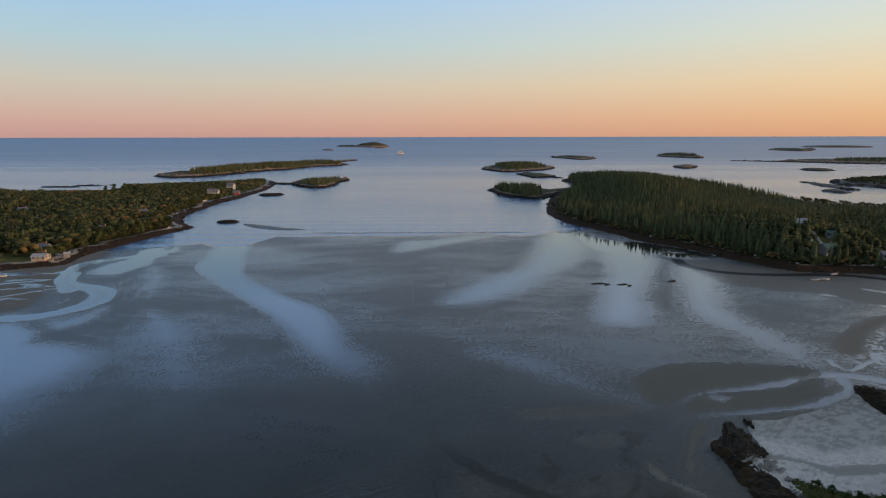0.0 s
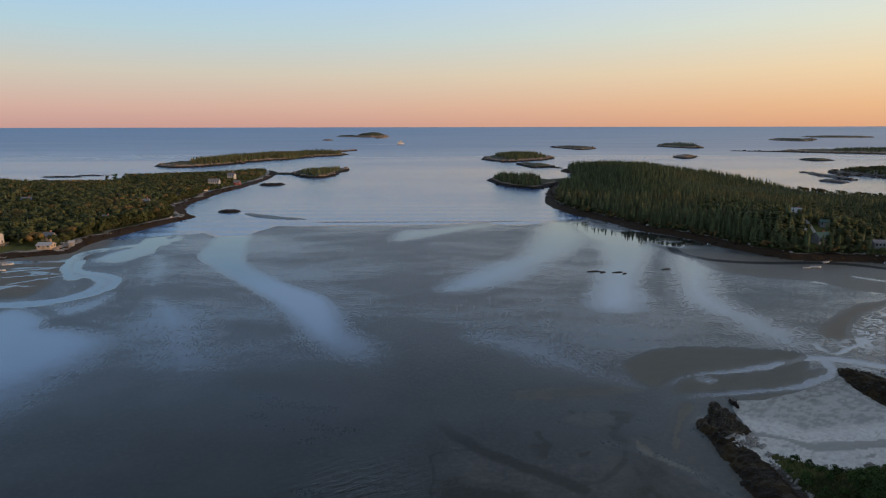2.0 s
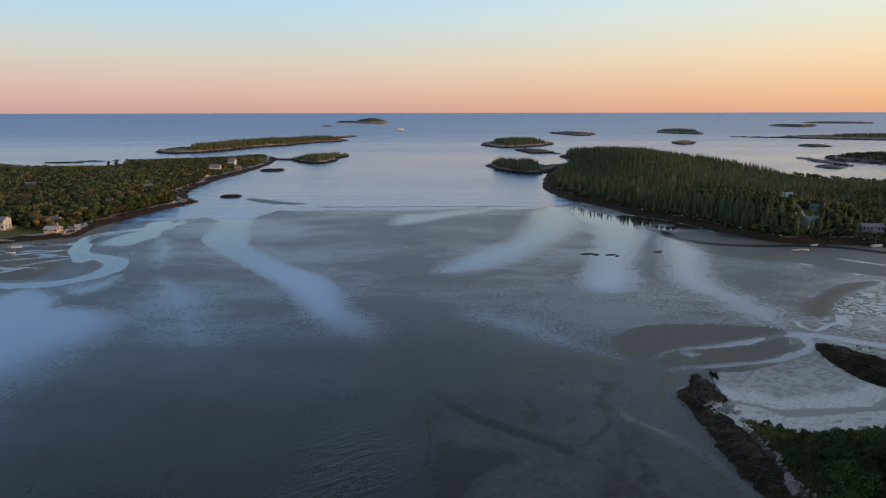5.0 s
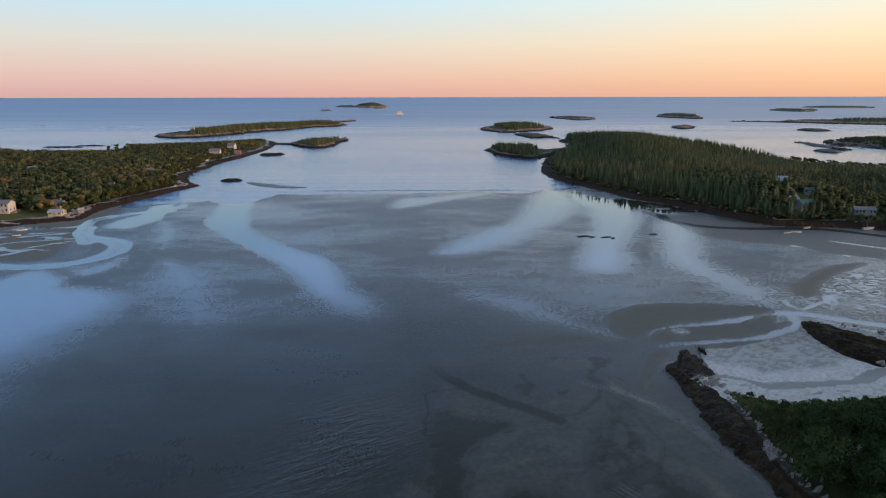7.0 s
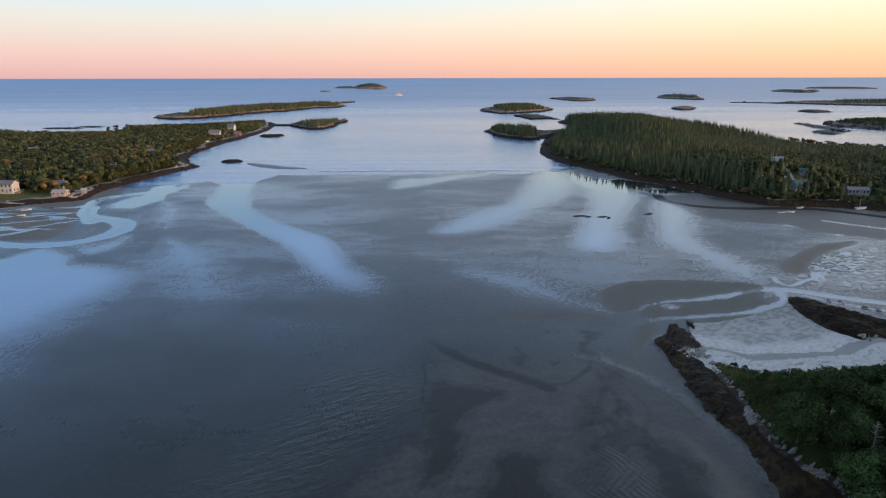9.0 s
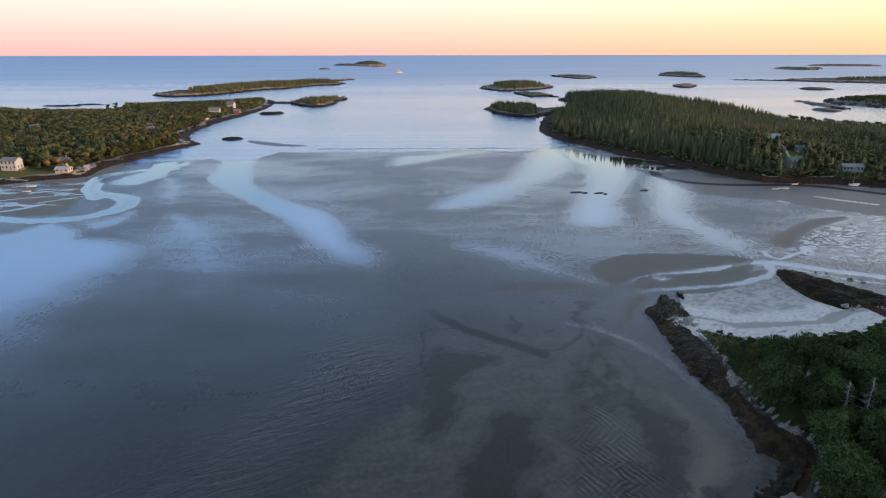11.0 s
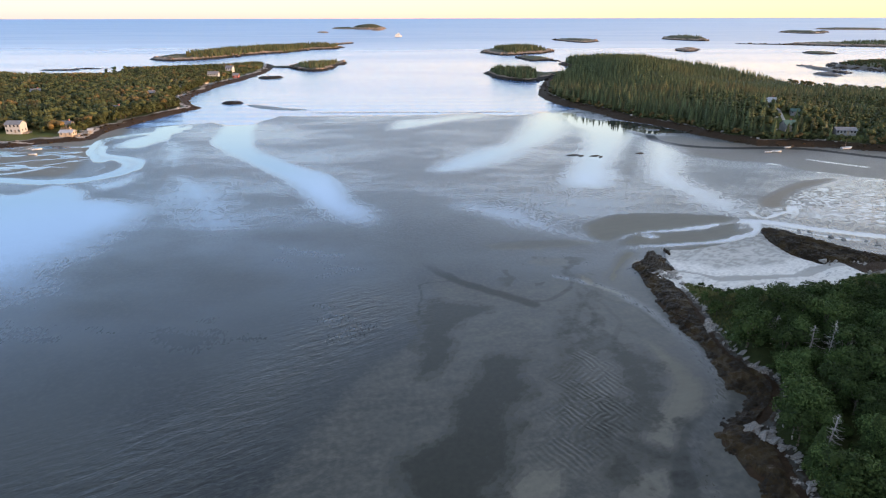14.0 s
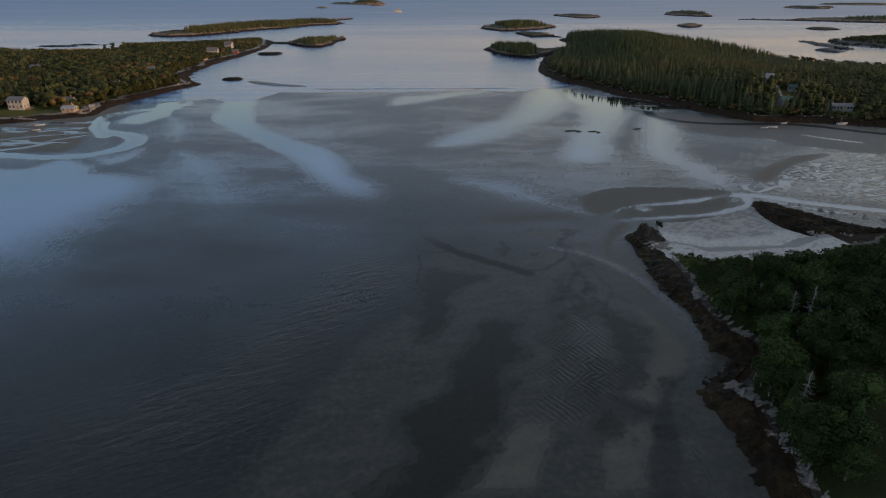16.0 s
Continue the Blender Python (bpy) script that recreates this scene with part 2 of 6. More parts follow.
SEA_STRIP = [(-33.1, 360.3), (-7.9, 377.5), (7.6, 393.9), (24.4, 414.2), (36.1, 427.9), (35.2, 439.5), (27.2, 428), (7.9, 419.8), (-12.6, 409.3), (-32.5, 401.8)]
TRACK_C = [(-214.3, 283.4), (-206.4, 287.6), (-197.5, 290.4)]
TRACK_D = [(-230, 230), (-204.2, 243.1), (-197.3, 248.5), (-192.3, 257.7)]
TONGUE = [(-161.6, 242.8), (-164.8, 255.1), (-167.8, 268.5), (-164, 268.5), (-158.5, 261), (-155.4, 251.6), (-157.5, 243.9)]
DARK_SLIVER = [(-195, 311.8), (-198.5, 327.1), (-193.7, 334.3), (-187.9, 343.6), (-180.8, 347.4), (-184.2, 332.4), (-187.4, 318.4), (-191.2, 310.1)]
TONGUE_B = [(-183.9, 294.6), (-181.5, 300.6), (-172.8, 302.1), (-161.3, 299), (-149.3, 291.4), (-156.9, 281.6), (-168, 283.1), (-175.4, 285.9)]
BRAID_WET = [(-184.8, 310.1), (-193.7, 334.3), (-191, 361.7), (-186.8, 386.2), (-176.1, 383.8), (-163, 370.1), (-163.9, 349.2), (-164.7, 326.8), (-168.7, 306.8), (-175.2, 303.7)]
PATCH_WET = [(-164.1, 321.6), (-152.5, 321.5), (-139.4, 297.3), (-131.3, 267), (-132.7, 259.6), (-146.2, 282.9)]
BELOW_LOOP = [(-153, 221.9), (-145.7, 231.4), (-143.2, 246), (-137.8, 238.5), (-137.1, 221.8), (-143.2, 212.8)]
SHEEN_D = [(4.7, 191.3), (26.2, 189.7), (36.9, 176), (44.3, 162), (52.3, 151.7), (49.1, 150.1), (41.1, 155.4), (32.7, 160.9), (22.3, 171)]
MUD_RIGHT = [(120.1, 356.7), (122.9, 333.3), (122.8, 307.6), (127.2, 289.3), (137.1, 276.7), (147.5, 267.5), (164.7, 262.4), (171.4, 249.4), (182.6, 241.6), (197, 229.2), (219.9, 216.9), (279.9, 291), (240, 291.3), (203.7, 306.9), (158.1, 327.6), (139.4, 373.8)]
SLIVER_A = [(189.2, 271), (200, 260.9), (207.1, 254.9)]
SLIVER_B = [(161.8, 264.9), (167, 258.7), (171.4, 249.4), (182, 240.6), (197, 229.2)]
BAR_POND = [(68.7, 155.8), (71.1, 156.9), (72.8, 155.2), (70.4, 153.7)]
BAR_H = [(71.9, 143.6), (77.9, 145.5), (87.7, 147.9), (93.2, 148.4), (89, 145), (80.4, 143.1), (73.1, 142.2)]
NET = [(135.2, 193.5), (147, 206.1), (159.9, 216.3), (180.1, 229.3), (198.3, 231.2), (222.5, 226.1), (172.6, 163.1), (154.5, 167.9), (143.6, 171.6), (135.5, 174.8), (127.2, 178.1), (122.1, 182.2), (132.4, 187.7)]
NET_RUNS = [[(117.6, 183.6), (117.4, 174.9), (125.9, 179.4), (134.6, 185.6), (134.9, 190.6)], [(134.1, 189.1), (131.1, 180.8)], [(136.6, 189.1), (134.0, 181.4)], [(117.6, 165.7), (124.2, 158.8), (132.0, 153.4), (139.4, 150.2)]]
PALE_A = [(12.8, 43.6), (15.9, 46.1), (21.5, 45), (21.7, 40.2), (18.8, 32.6), (16, 27.8), (3.3, 27.8), (6.9, 32.8), (8.9, 37.5)]
PALE_B = [(25.3, 32.6), (25.8, 37.7), (30.7, 44), (37, 46.4), (39.8, 45.3), (35.7, 32.6), (33.5, 27.8), (24.1, 27.8)]
PALE_C = [(45.4, 89.5), (52, 81.5), (54.7, 72.1), (54.5, 65.9), (51.6, 59.8), (44.9, 53.6), (41.3, 47.7), (36.1, 49.8), (35.4, 53.3), (40.8, 61.6), (45.6, 69.6), (46, 78.6)]
RIPPLED = [(31.3, 79.1), (35.6, 81.6), (35.8, 70), (35, 60.2), (33.9, 51.7), (26.3, 45.4), (21.3, 44), (19.5, 50.9), (23.8, 61.1), (27.7, 70)]
PALE_D = [(58.8, 141.8), (61.7, 139.9), (59, 135.5), (55.7, 131.2), (52.5, 125.5), (50.4, 119.8), (47.6, 118), (47.3, 121.7), (50.5, 127.5), (53.2, 133.8)]
PALE_E = [(40.5, 123.6), (42.6, 122.5), (44.9, 116.3), (48.8, 111.8), (51.5, 106.3), (49.1, 107.8), (44.4, 111.8), (40.4, 116.3), (39.2, 119.9)]
PALE_F = [(25.6, 135.2), (32.7, 138.2), (41.2, 138.2), (43.2, 136), (39.6, 130.4), (32.6, 127.6), (27.3, 129.7)]
WOOD_MIRROR = [(88.7, 438.9), (100.3, 421.6), (114.6, 395.2), (124.3, 367.3), (117.2, 346.7), (107.1, 328), (99.8, 350.8), (88, 381.1)]
ROCK_C = [(69.5, 141.9), (71.9, 143.8), (72.3, 137.3), (70.6, 136.4)]
CREEK_MAIN = [(-7.5, 137.3), (-2.1, 129), (4.5, 120.5), (12.1, 113.9), (19.3, 108.4), (24.7, 104.3)]
CREEK_THIN = [(23.0, 106.6), (28.7, 106.8), (32.3, 110.2), (35.9, 115.0), (37.5, 120.0), (36, 125.4), (40, 131)]
CREEK_SIDE = [(8.5, 119.6), (4.7, 119.3), (-0.7, 118.3), (-4.4, 116.3), (-4.0, 110.3), (-4.3, 98.5)]
RILLS = [[(37.6, 113.2), (37.9, 106.8), (35.8, 100.4), (33.2, 95.5), (30.8, 90.5), (26.7, 87.7)], [(40.6, 110.2), (38.0, 104.6), (39.4, 99.4), (36.5, 91.8), (34.1, 87.4)],
         [(42.1, 106.3), (43.3, 101.4), (43.8, 94.5), (40.7, 87.4), (39.7, 80.9)]]
CREEK_EDGE = [(37, 127), (38.1, 122.6), (40.0, 114.2), (44.8, 106.8), (49.1, 104.6), (52.0, 98.4), (54.5, 89.9), (56.3, 79.3), (55.9, 70.8)]
LOW_CREEK = [(54.3, 60.5), (49.7, 56.6), (46, 53.7), (43.1, 48.6), (40.2, 42.9), (36.5, 32.6), (34.8, 26.8)]
LOW_SIDE = [(41.6, 46.8), (37.5, 47.7), (34.3, 50.1), (32.3, 52)]
WEED_PATCH_A = [(-3.9, 107.8), (4.3, 106.4), (11.5, 103.3), (14.6, 101.7), (8.3, 95.4), (4.1, 89.6), (3.5, 79.2), (1.7, 74), (-2.3, 71.8), (-4, 79.2), (-3.2, 89.6)]
WEED_PATCH_B = [(10, 76.3), (13.9, 78.7), (20.7, 79.1), (18.9, 68), (14.7, 54.9), (12.8, 47.1), (12.9, 44), (8.7, 37.7), (6.5, 32.6), (1.7, 26.8), (-8.6, 26.8), (-4.7, 32.9), (-4.5, 39), (-6.7, 42.9), (-2.3, 48.6), (2.4, 53), (3.7, 60.2), (7.2, 68)]
TRACK_A = [(-250, 250), (-219.5, 265.1), (-207.4, 272.6), (-184.4, 280.5)]
TRACK_B = [(-196.6, 260.1), (-189.9, 267.4), (-183.4, 275.1)]
CALM_EDGE = [(-40, -36), (20, -34), (36, -31), (49, -27.5), (64, -22.7), (78, -14.5), (94, -4.8), (113, -4.2), (125, -6), (139, -8)]
LOW_GROUND = [(38, 121), (38.6, 110), (35, 98), (31, 91), (29, 80), (27, 65), (29, 50), (35, 48.5), (41, 47)]
DARK_SAND = [(40.3, 82.8), (46.2, 79.1), (48.1, 75.5), (40.8, 61.6), (35.4, 53.3), (35, 60.2)]
EDGE_FILM = [(34, 122), (44, 116), (52, 103), (56, 88), (57, 76), (56, 66), (51, 58), (45, 50), (43, 40), (43, 20)]


def polys(x, y):
    """The masks of the flats and shores at plan places."""
    wx = x + 5 * (fbm(x / 18, y / 18, 3, 11) - 0.5) + 1.6 * (fbm(x / 3, y / 3, 3, 12) - 0.5)
    wy = y + 5 * (fbm(x / 18, y / 18, 3, 21) - 0.5) + 1.6 * (fbm(x / 3, y / 3, 3, 22) - 0.5)
    fx = x + 1.4 * (fbm(x / 4, y / 4, 3, 31) - 0.5)
    fy = y + 1.4 * (fbm(x / 4, y / 4, 3, 32) - 0.5)
    k = {}
    k["near"] = inside(fx, fy, curve(NEAR_WATER))
    k["nearveg"] = inside(fx, fy, curve(NEAR_VEG), 200)
    k["beach"] = inside(fx, fy, curve(BEACH))
    k["right"] = inside(wx, wy, curve(RIGHT_SHORE), 200)
    k["left"] = inside(wx, wy, curve(LEFT_SHORE), 200)
    k["sea"] = wy - np.interp(wx, [p[0] for p in SEA_EDGE], [p[1] for p in SEA_EDGE])
    return k, wx, wy, fx, fy


def land_height(x, y):
    """The ground's height at plan places, with its masks."""
    x, y = np.asarray(x, float), np.asarray(y, float)
    k, wx, wy, fx, fy = polys(x, y)
    sea = smooth(-3, 6, k["sea"])
    bar = inside(wx, wy, curve(OUTER_BAR))
    sea = sea * (1 - smooth(-3, 3, bar))
    sea = sea * (1 - np.maximum(smooth(-5, 1, k["left"]), smooth(-5, 1, k["right"])))
    z = 0.22 + 0.06 * (fbm(x / 30, y / 30, 3, 5) - 0.5) - 1.9 * sea
    bumps = fbm(x / 6, y / 6, 4, 41)
    # wooded headland
    d = k["right"]
    ridge = 15 * np.exp(-((x - 228) / 66) ** 2 - ((y - 800) / 200) ** 2) + 3 * np.exp(-((x - 300) / 160) ** 2 - ((y - 430) / 130) ** 2)
    knoll = 8 * np.exp(-((x - 215) / 32) ** 2 - ((y - 366) / 34) ** 2)
    zr = smooth(8, 30, d) * knoll + smooth(-2, 7, d) * (1.5 + 1.4 * bumps) + smooth(8, 22, d) * 1.4 + smooth(10, 110, d) * ridge
    # settled peninsula
    d = k["left"]
    zl = smooth(-2, 9, d) * (1.1 + 1.0 * bumps) + smooth(10, 60, d) * 2.0 + smooth(30, 150, d) * 2 * fbm(x / 90, y / 90, 2, 61) * (1 - smooth(550, 700, y))
    # near point, plus an unseen hill added on its right to block the low sun
    d = k["near"]
    zn = smooth(0, 6, d) * (0.7 + 0.9 * bumps) + smooth(0, 12, k["nearveg"]) * 2.0 + smooth(8, 60, k["nearveg"]) * 2.5
    zn = zn + 30 * smooth(150, 260, x - 0.45 * (y - 60)) * smooth(5, 70, k["nearveg"])
    zb = smooth(-6, 22, k["beach"] * 1.0 + 0.0) * 0.3
    z = z + np.maximum.reduce([zr, zl, zn, zb])
    k["seamask"], k["bar"] = sea, bar
    return z, k, wx, wy, fx, fy


def forest_floor(x, y):
    return land_height(x, y)[0]


# ---- materials ----
def material(name):
    m = bpy.data.materials.new(name)
    m.use_nodes = True
    nt = m.node_tree
    return m, nt, nt.nodes["Principled BSDF"]


class Net:
    """Short calls for building a node tree."""

    def __init__(self, nt):
        self.nt = nt

    def put(self, socket, value):
        if isinstance(value, bpy.types.NodeSocket):
            self.nt.links.new(value, socket)
        elif value is not None:
            socket.default_value = value

    def node(self, kind, *values, out=0, **named):
        n = self.nt.nodes.new(kind)
        for i, v in enumerate(values):
            self.put(n.inputs[i], v)
        for key, v in named.items():
            self.put(n.inputs[key], v)
        return n.outputs[out]

    def place(self, scale=(1, 1, 1), turn=0.0):
        c = self.nt.nodes.new("ShaderNodeTexCoord").outputs["Object"]
        n = self.nt.nodes.new("ShaderNodeMapping")
        self.put(n.inputs[0], c)
        n.inputs["Scale"].default_value = scale
        n.inputs["Rotation"].default_value = (0, 0, radians(turn))
        return n.outputs[0]

    def lean(self, turn, scale):
        """Places turned first and then stretched, for grain that runs aslant."""
        n = self.nt.nodes.new("ShaderNodeMapping")
        self.put(n.inputs[0], self.place((1, 1, 1), turn))
        n.inputs["Scale"].default_value = scale
        return n.outputs[0]

    def noise(self, vec, scale, detail=3.0, rough=0.55, distort=0.0):
        n = self.nt.nodes.new("ShaderNodeTexNoise")
        self.put(n.inputs["Vector"], vec)
        n.inputs["Scale"].default_value, n.inputs["Detail"].default_value = scale, detail
        n.inputs["Roughness"].default_value, n.inputs["Distortion"].default_value = rough, distort
        return n.outputs["Fac"]

    def math(self, op, a, b=None, c=None, clamp=False):
        n = self.nt.nodes.new("ShaderNodeMath")
        n.operation, n.use_clamp = op, clamp
        for i, v in enumerate((a, b, c)):
            self.put(n.inputs[i], v)
        return n.outputs[0]

    def step(self, value, lo, hi, a=0.0, b=1.0):
        n = self.nt.nodes.new("ShaderNodeMapRange")
        n.interpolation_type = "SMOOTHSTEP"
        for i, v in enumerate((value, lo, hi, a, b)):
            self.put(n.inputs[i], v)
        return n.outputs[0]

    def mix(self, f, a, b):
        n = self.nt.nodes.new("ShaderNodeMix")
        n.data_type = "RGBA"
        for i, v in ((0, f), (6, a), (7, b)):
            self.put(n.inputs[i], v if not isinstance(v, tuple) or len(v) == 4 else (*v, 1))
        return n.outputs[2]

    def lerp(self, f, a, b):
        n = self.nt.nodes.new("ShaderNodeMix")
        for i, v in ((0, f), (2, a), (3, b)):
            self.put(n.inputs[i], v)
        return n.outputs[0]

    def bump(self, height, strength, distance, normal=None):
        n = self.nt.nodes.new("ShaderNodeBump")
        self.put(n.inputs["Strength"], strength)
        n.inputs["Distance"].default_value = distance
        self.put(n.inputs["Height"], height)
        if normal is not None:
            self.put(n.inputs["Normal"], normal)
        return n.outputs[0]

    def attr(self, name):
        n = self.nt.nodes.new("ShaderNodeAttribute")
        n.attribute_name = name
        s = self.nt.nodes.new("ShaderNodeSeparateColor")
        self.nt.links.new(n.outputs["Color"], s.inputs[0])
        return s.outputs[0], s.outputs[1], s.outputs[2], n.outputs["Alpha"]


def plain(name, colour, rough=0.7, metal=0.0, vary=0.25, scale=1.5, bump=0.0):
    """A surface with two scales of variation in tone, and fine relief."""
    m, nt, p = material(name)
    g = Net(nt)
    v = g.place()
    big, fine = g.noise(v, scale * 0.3, 2), g.noise(v, scale * 6, 4)
    f = g.math("ADD", g.math("MULTIPLY", big, 0.6), g.math("MULTIPLY", fine, 0.4))
    lo = tuple(c * (1 - vary) for c in colour)
    hi = tuple(min(1, c * (1 + vary)) for c in colour)
    g.put(p.inputs["Base Color"], g.mix(g.step(f, 0.3, 0.7), lo, hi))
    g.put(p.inputs["Roughness"], g.step(fine, 0.2, 0.8, max(rough - 0.1, 0.02), min(1.0, rough + 0.1)))
    p.inputs["Metallic"].default_value = metal
    if bump:
        g.put(p.inputs["Normal"], g.bump(fine, 0.6, bump))
    return m


def ground_material():
    m, nt, p = material("tidal_flat_and_shore")
    g = Net(nt)
    film, sand, weed, veg = g.attr("cover")
    rock, dark, bare, ripple = g.attr("bed")
    at = nt.nodes.new("ShaderNodeAttribute")
    at.attribute_name = "tone"
    v = g.place()
    fine = g.noise(v, 3.0, 4)
    grain = g.noise(v, 0.9, 5)
    wide = g.noise(v, 0.035, 4)
    streak = g.noise(g.lean(-20, (0.16, 0.4, 1)), 1.0, 5, 0.6)
    wind = g.noise(g.lean(-8, (1.7, 0.66, 1)), 1.0, 3, 0.65, 0.2)
    gust = g.noise(g.place((0.013, 0.022, 1), -24), 1.0, 4, 0.6)
    lively = nt.nodes.new("ShaderNodeAttribute")
    lively.attribute_name = "chop"
    chop = lively.outputs["Fac"]
    ragged = g.math("SUBTRACT", g.math("ADD", g.math("MULTIPLY", grain, 0.5), g.math("MULTIPLY", streak, 0.5)), 0.5)

    def edge(mask, wobble=0.5, width=0.12):
        return g.step(g.math("ADD", mask, g.math("MULTIPLY", ragged, wobble)), 0.5 - width, 0.5 + width)
    apart = nt.nodes.new("ShaderNodeAttribute")
    apart.attribute_name = "netted"
    cells = g.noise(g.place((0.30, 0.46, 1), 18), 1.0, 4, 0.55, 1.4)
    netted = g.math("MULTIPLY", apart.outputs["Fac"], g.step(cells, 0.48, 0.54))
    speck = g.math("ADD", g.math("MULTIPLY", ragged, 0.5), g.math("MULTIPLY", g.math("SUBTRACT", wind, 0.5), 0.55))
    speck = g.math("MULTIPLY", speck, g.step(film, 0.05, 0.4))
    film_e = g.math("MAXIMUM", netted, g.step(g.math("ADD", film, speck), 0.12, 0.95))
    bare_e, dark_e = edge(bare, 0.5, 0.27), g.math("MULTIPLY", edge(dark, 1.9, 0.3), g.step(dark, 0.04, 0.2))
    sand_e, weed_e, veg_e, rock_e = edge(sand, 0.3, 0.15), edge(weed, 0.8), edge(veg, 0.8), g.math("MULTIPLY", edge(rock, 1.2), g.step(rock, 0.05, 0.25))
    mud = g.mix(g.step(wide, 0.3, 0.7), (0.027, 0.030, 0.029, 1), (0.044, 0.048, 0.044, 1))
    mud = g.mix(g.step(grain, 0.4, 0.75, 0.0, 0.6), mud, (0.055, 0.058, 0.050, 1))
    mud = g.mix(bare_e, mud, g.mix(streak, (0.140, 0.132, 0.106, 1), (0.195, 0.182, 0.148, 1)))
    # sand ridges crossing each other in a herringbone
    wav = []
    for turn in (38, -30):
        w = nt.nodes.new("ShaderNodeTexWave")
        w.inputs["Scale"].default_value, w.inputs["Distortion"].default_value, w.inputs["Detail"].default_value, w.inputs["Detail Scale"].default_value = 0.26, 9.0, 3.0, 0.5
        g.put(w.inputs["Vector"], g.place((1, 1, 1), turn))
        wav.append(w.outputs["Fac"])
    cell = g.step(g.noise(v, 0.16, 3), 0.42, 0.58)
    ridge = g.lerp(cell, wav[0], wav[1])
    mud = g.mix(g.math("MULTIPLY", g.step(ridge, 0.45, 0.8), g.math("MULTIPLY", ripple, 0.35)), mud, (0.052, 0.055, 0.048, 1))
    mud = g.mix(dark_e, mud, g.mix(grain, (0.017, 0.019, 0.014, 1), (0.042, 0.042, 0.031, 1)))
    creek = nt.nodes.new("ShaderNodeAttribute")
    creek.attribute_name = "creek"
    creek_e = g.step(g.math("ADD", creek.outputs["Fac"], g.math("MULTIPLY", ragged, 0.25)), 0.2, 0.85)
    mud = g.mix(g.math("MULTIPLY", creek_e, 0.85), mud, (0.014, 0.018, 0.020, 1))
    beach = g.mix(at.outputs["Fac"], (0.25, 0.24, 0.215, 1), (0.82, 0.79, 0.73, 1))
    beach = g.mix(g.step(grain, 0.35, 0.7, 0.0, 0.35), beach, (0.36, 0.34, 0.30, 1))
    brown = g.mix(grain, (0.014, 0.010, 0.006, 1), (0.060, 0.036, 0.019, 1))
    green = g.mix(grain, (0.018, 0.028, 0.008, 1), (0.055, 0.064, 0.02, 1))
    green = g.mix(g.math("MULTIPLY", at.outputs["Fac"], veg), green, g.mix(grain, (0.075, 0.088, 0.024, 1), (0.15, 0.15, 0.045, 1)))
    stone = g.mix(g.step(fine, 0.35, 0.7), (0.13, 0.115, 0.10, 1), (0.52, 0.48, 0.43, 1))
    colour = g.mix(sand_e, mud, beach)
    colour = g.mix(weed_e, colour, brown)
    colour = g.mix(rock_e, colour, stone)
    colour = g.mix(veg_e, colour, green)
    dry = g.math("MAXIMUM", g.math("MAXIMUM", sand_e, weed_e), g.math("MAXIMUM", veg_e, rock_e))
    wet = g.math("SUBTRACT", 1.0, dry)
    fleck = g.math("MULTIPLY", g.math("MULTIPLY", g.step(wind, 0.38, 0.68), chop), g.step(gust, 0.32, 0.62, 0.75, 0.45))
    r = g.lerp(bare_e, g.lerp(fleck, g.step(gust, 0.32, 0.62, 0.26, 0.42), 0.09), 0.58)
    r = g.lerp(dark_e, r, 0.42)
    r = g.lerp(creek_e, r, 0.65)
    r = g.lerp(film_e, r, 0.04)
    r = g.lerp(dry, r, 0.85)
    g.put(p.inputs["Base Color"], colour)
    g.put(p.inputs["Roughness"], r)
    gloss = g.lerp(bare_e, 0.40, 0.09)
    gloss = g.lerp(creek_e, g.lerp(dark_e, gloss, 0.32), 0.06)
    gloss = g.lerp(film_e, gloss, 1.0)
    g.put(p.inputs["Specular IOR Level"], g.lerp(dry, gloss, 0.2))
    p.inputs["IOR"].default_value = 1.38
    # wind-ruffled shallow water outside the calm channels
    calm = g.math("SUBTRACT", 1.0, g.math("MULTIPLY", film_e, 0.97))
    ruffle = g.math("MULTIPLY", g.math("MULTIPLY", wind, chop), g.math("MULTIPLY", g.math("MULTIPLY", wet, calm), g.step(gust, 0.3, 0.62, 0.45, 1.0)))
    ruffle = g.math("MULTIPLY", ruffle, g.math("SUBTRACT", 1.0, g.math("MULTIPLY", bare_e, 0.85)))
    n1 = g.bump(ruffle, 1.0, 0.15)
    lap = g.noise(g.lean(-32, (0.22, 0.72, 1)), 1.0, 4, 0.6, 0.4)
    crests = nt.nodes.new("ShaderNodeAttribute")
    crests.attribute_name = "crest"
    n1 = g.bump(g.math("MULTIPLY", lap, g.math("MULTIPLY", crests.outputs["Fac"], g.math("SUBTRACT", 1.0, bare_e))), 0.9, 0.34, n1)
    n2 = g.bump(g.math("MULTIPLY", ridge, ripple), 0.45, 0.2, n1)
    n3 = g.bump(g.math("MULTIPLY", fine, dry), 0.8, 0.3, n2)
    g.put(p.inputs["Normal"], n3)
    return m


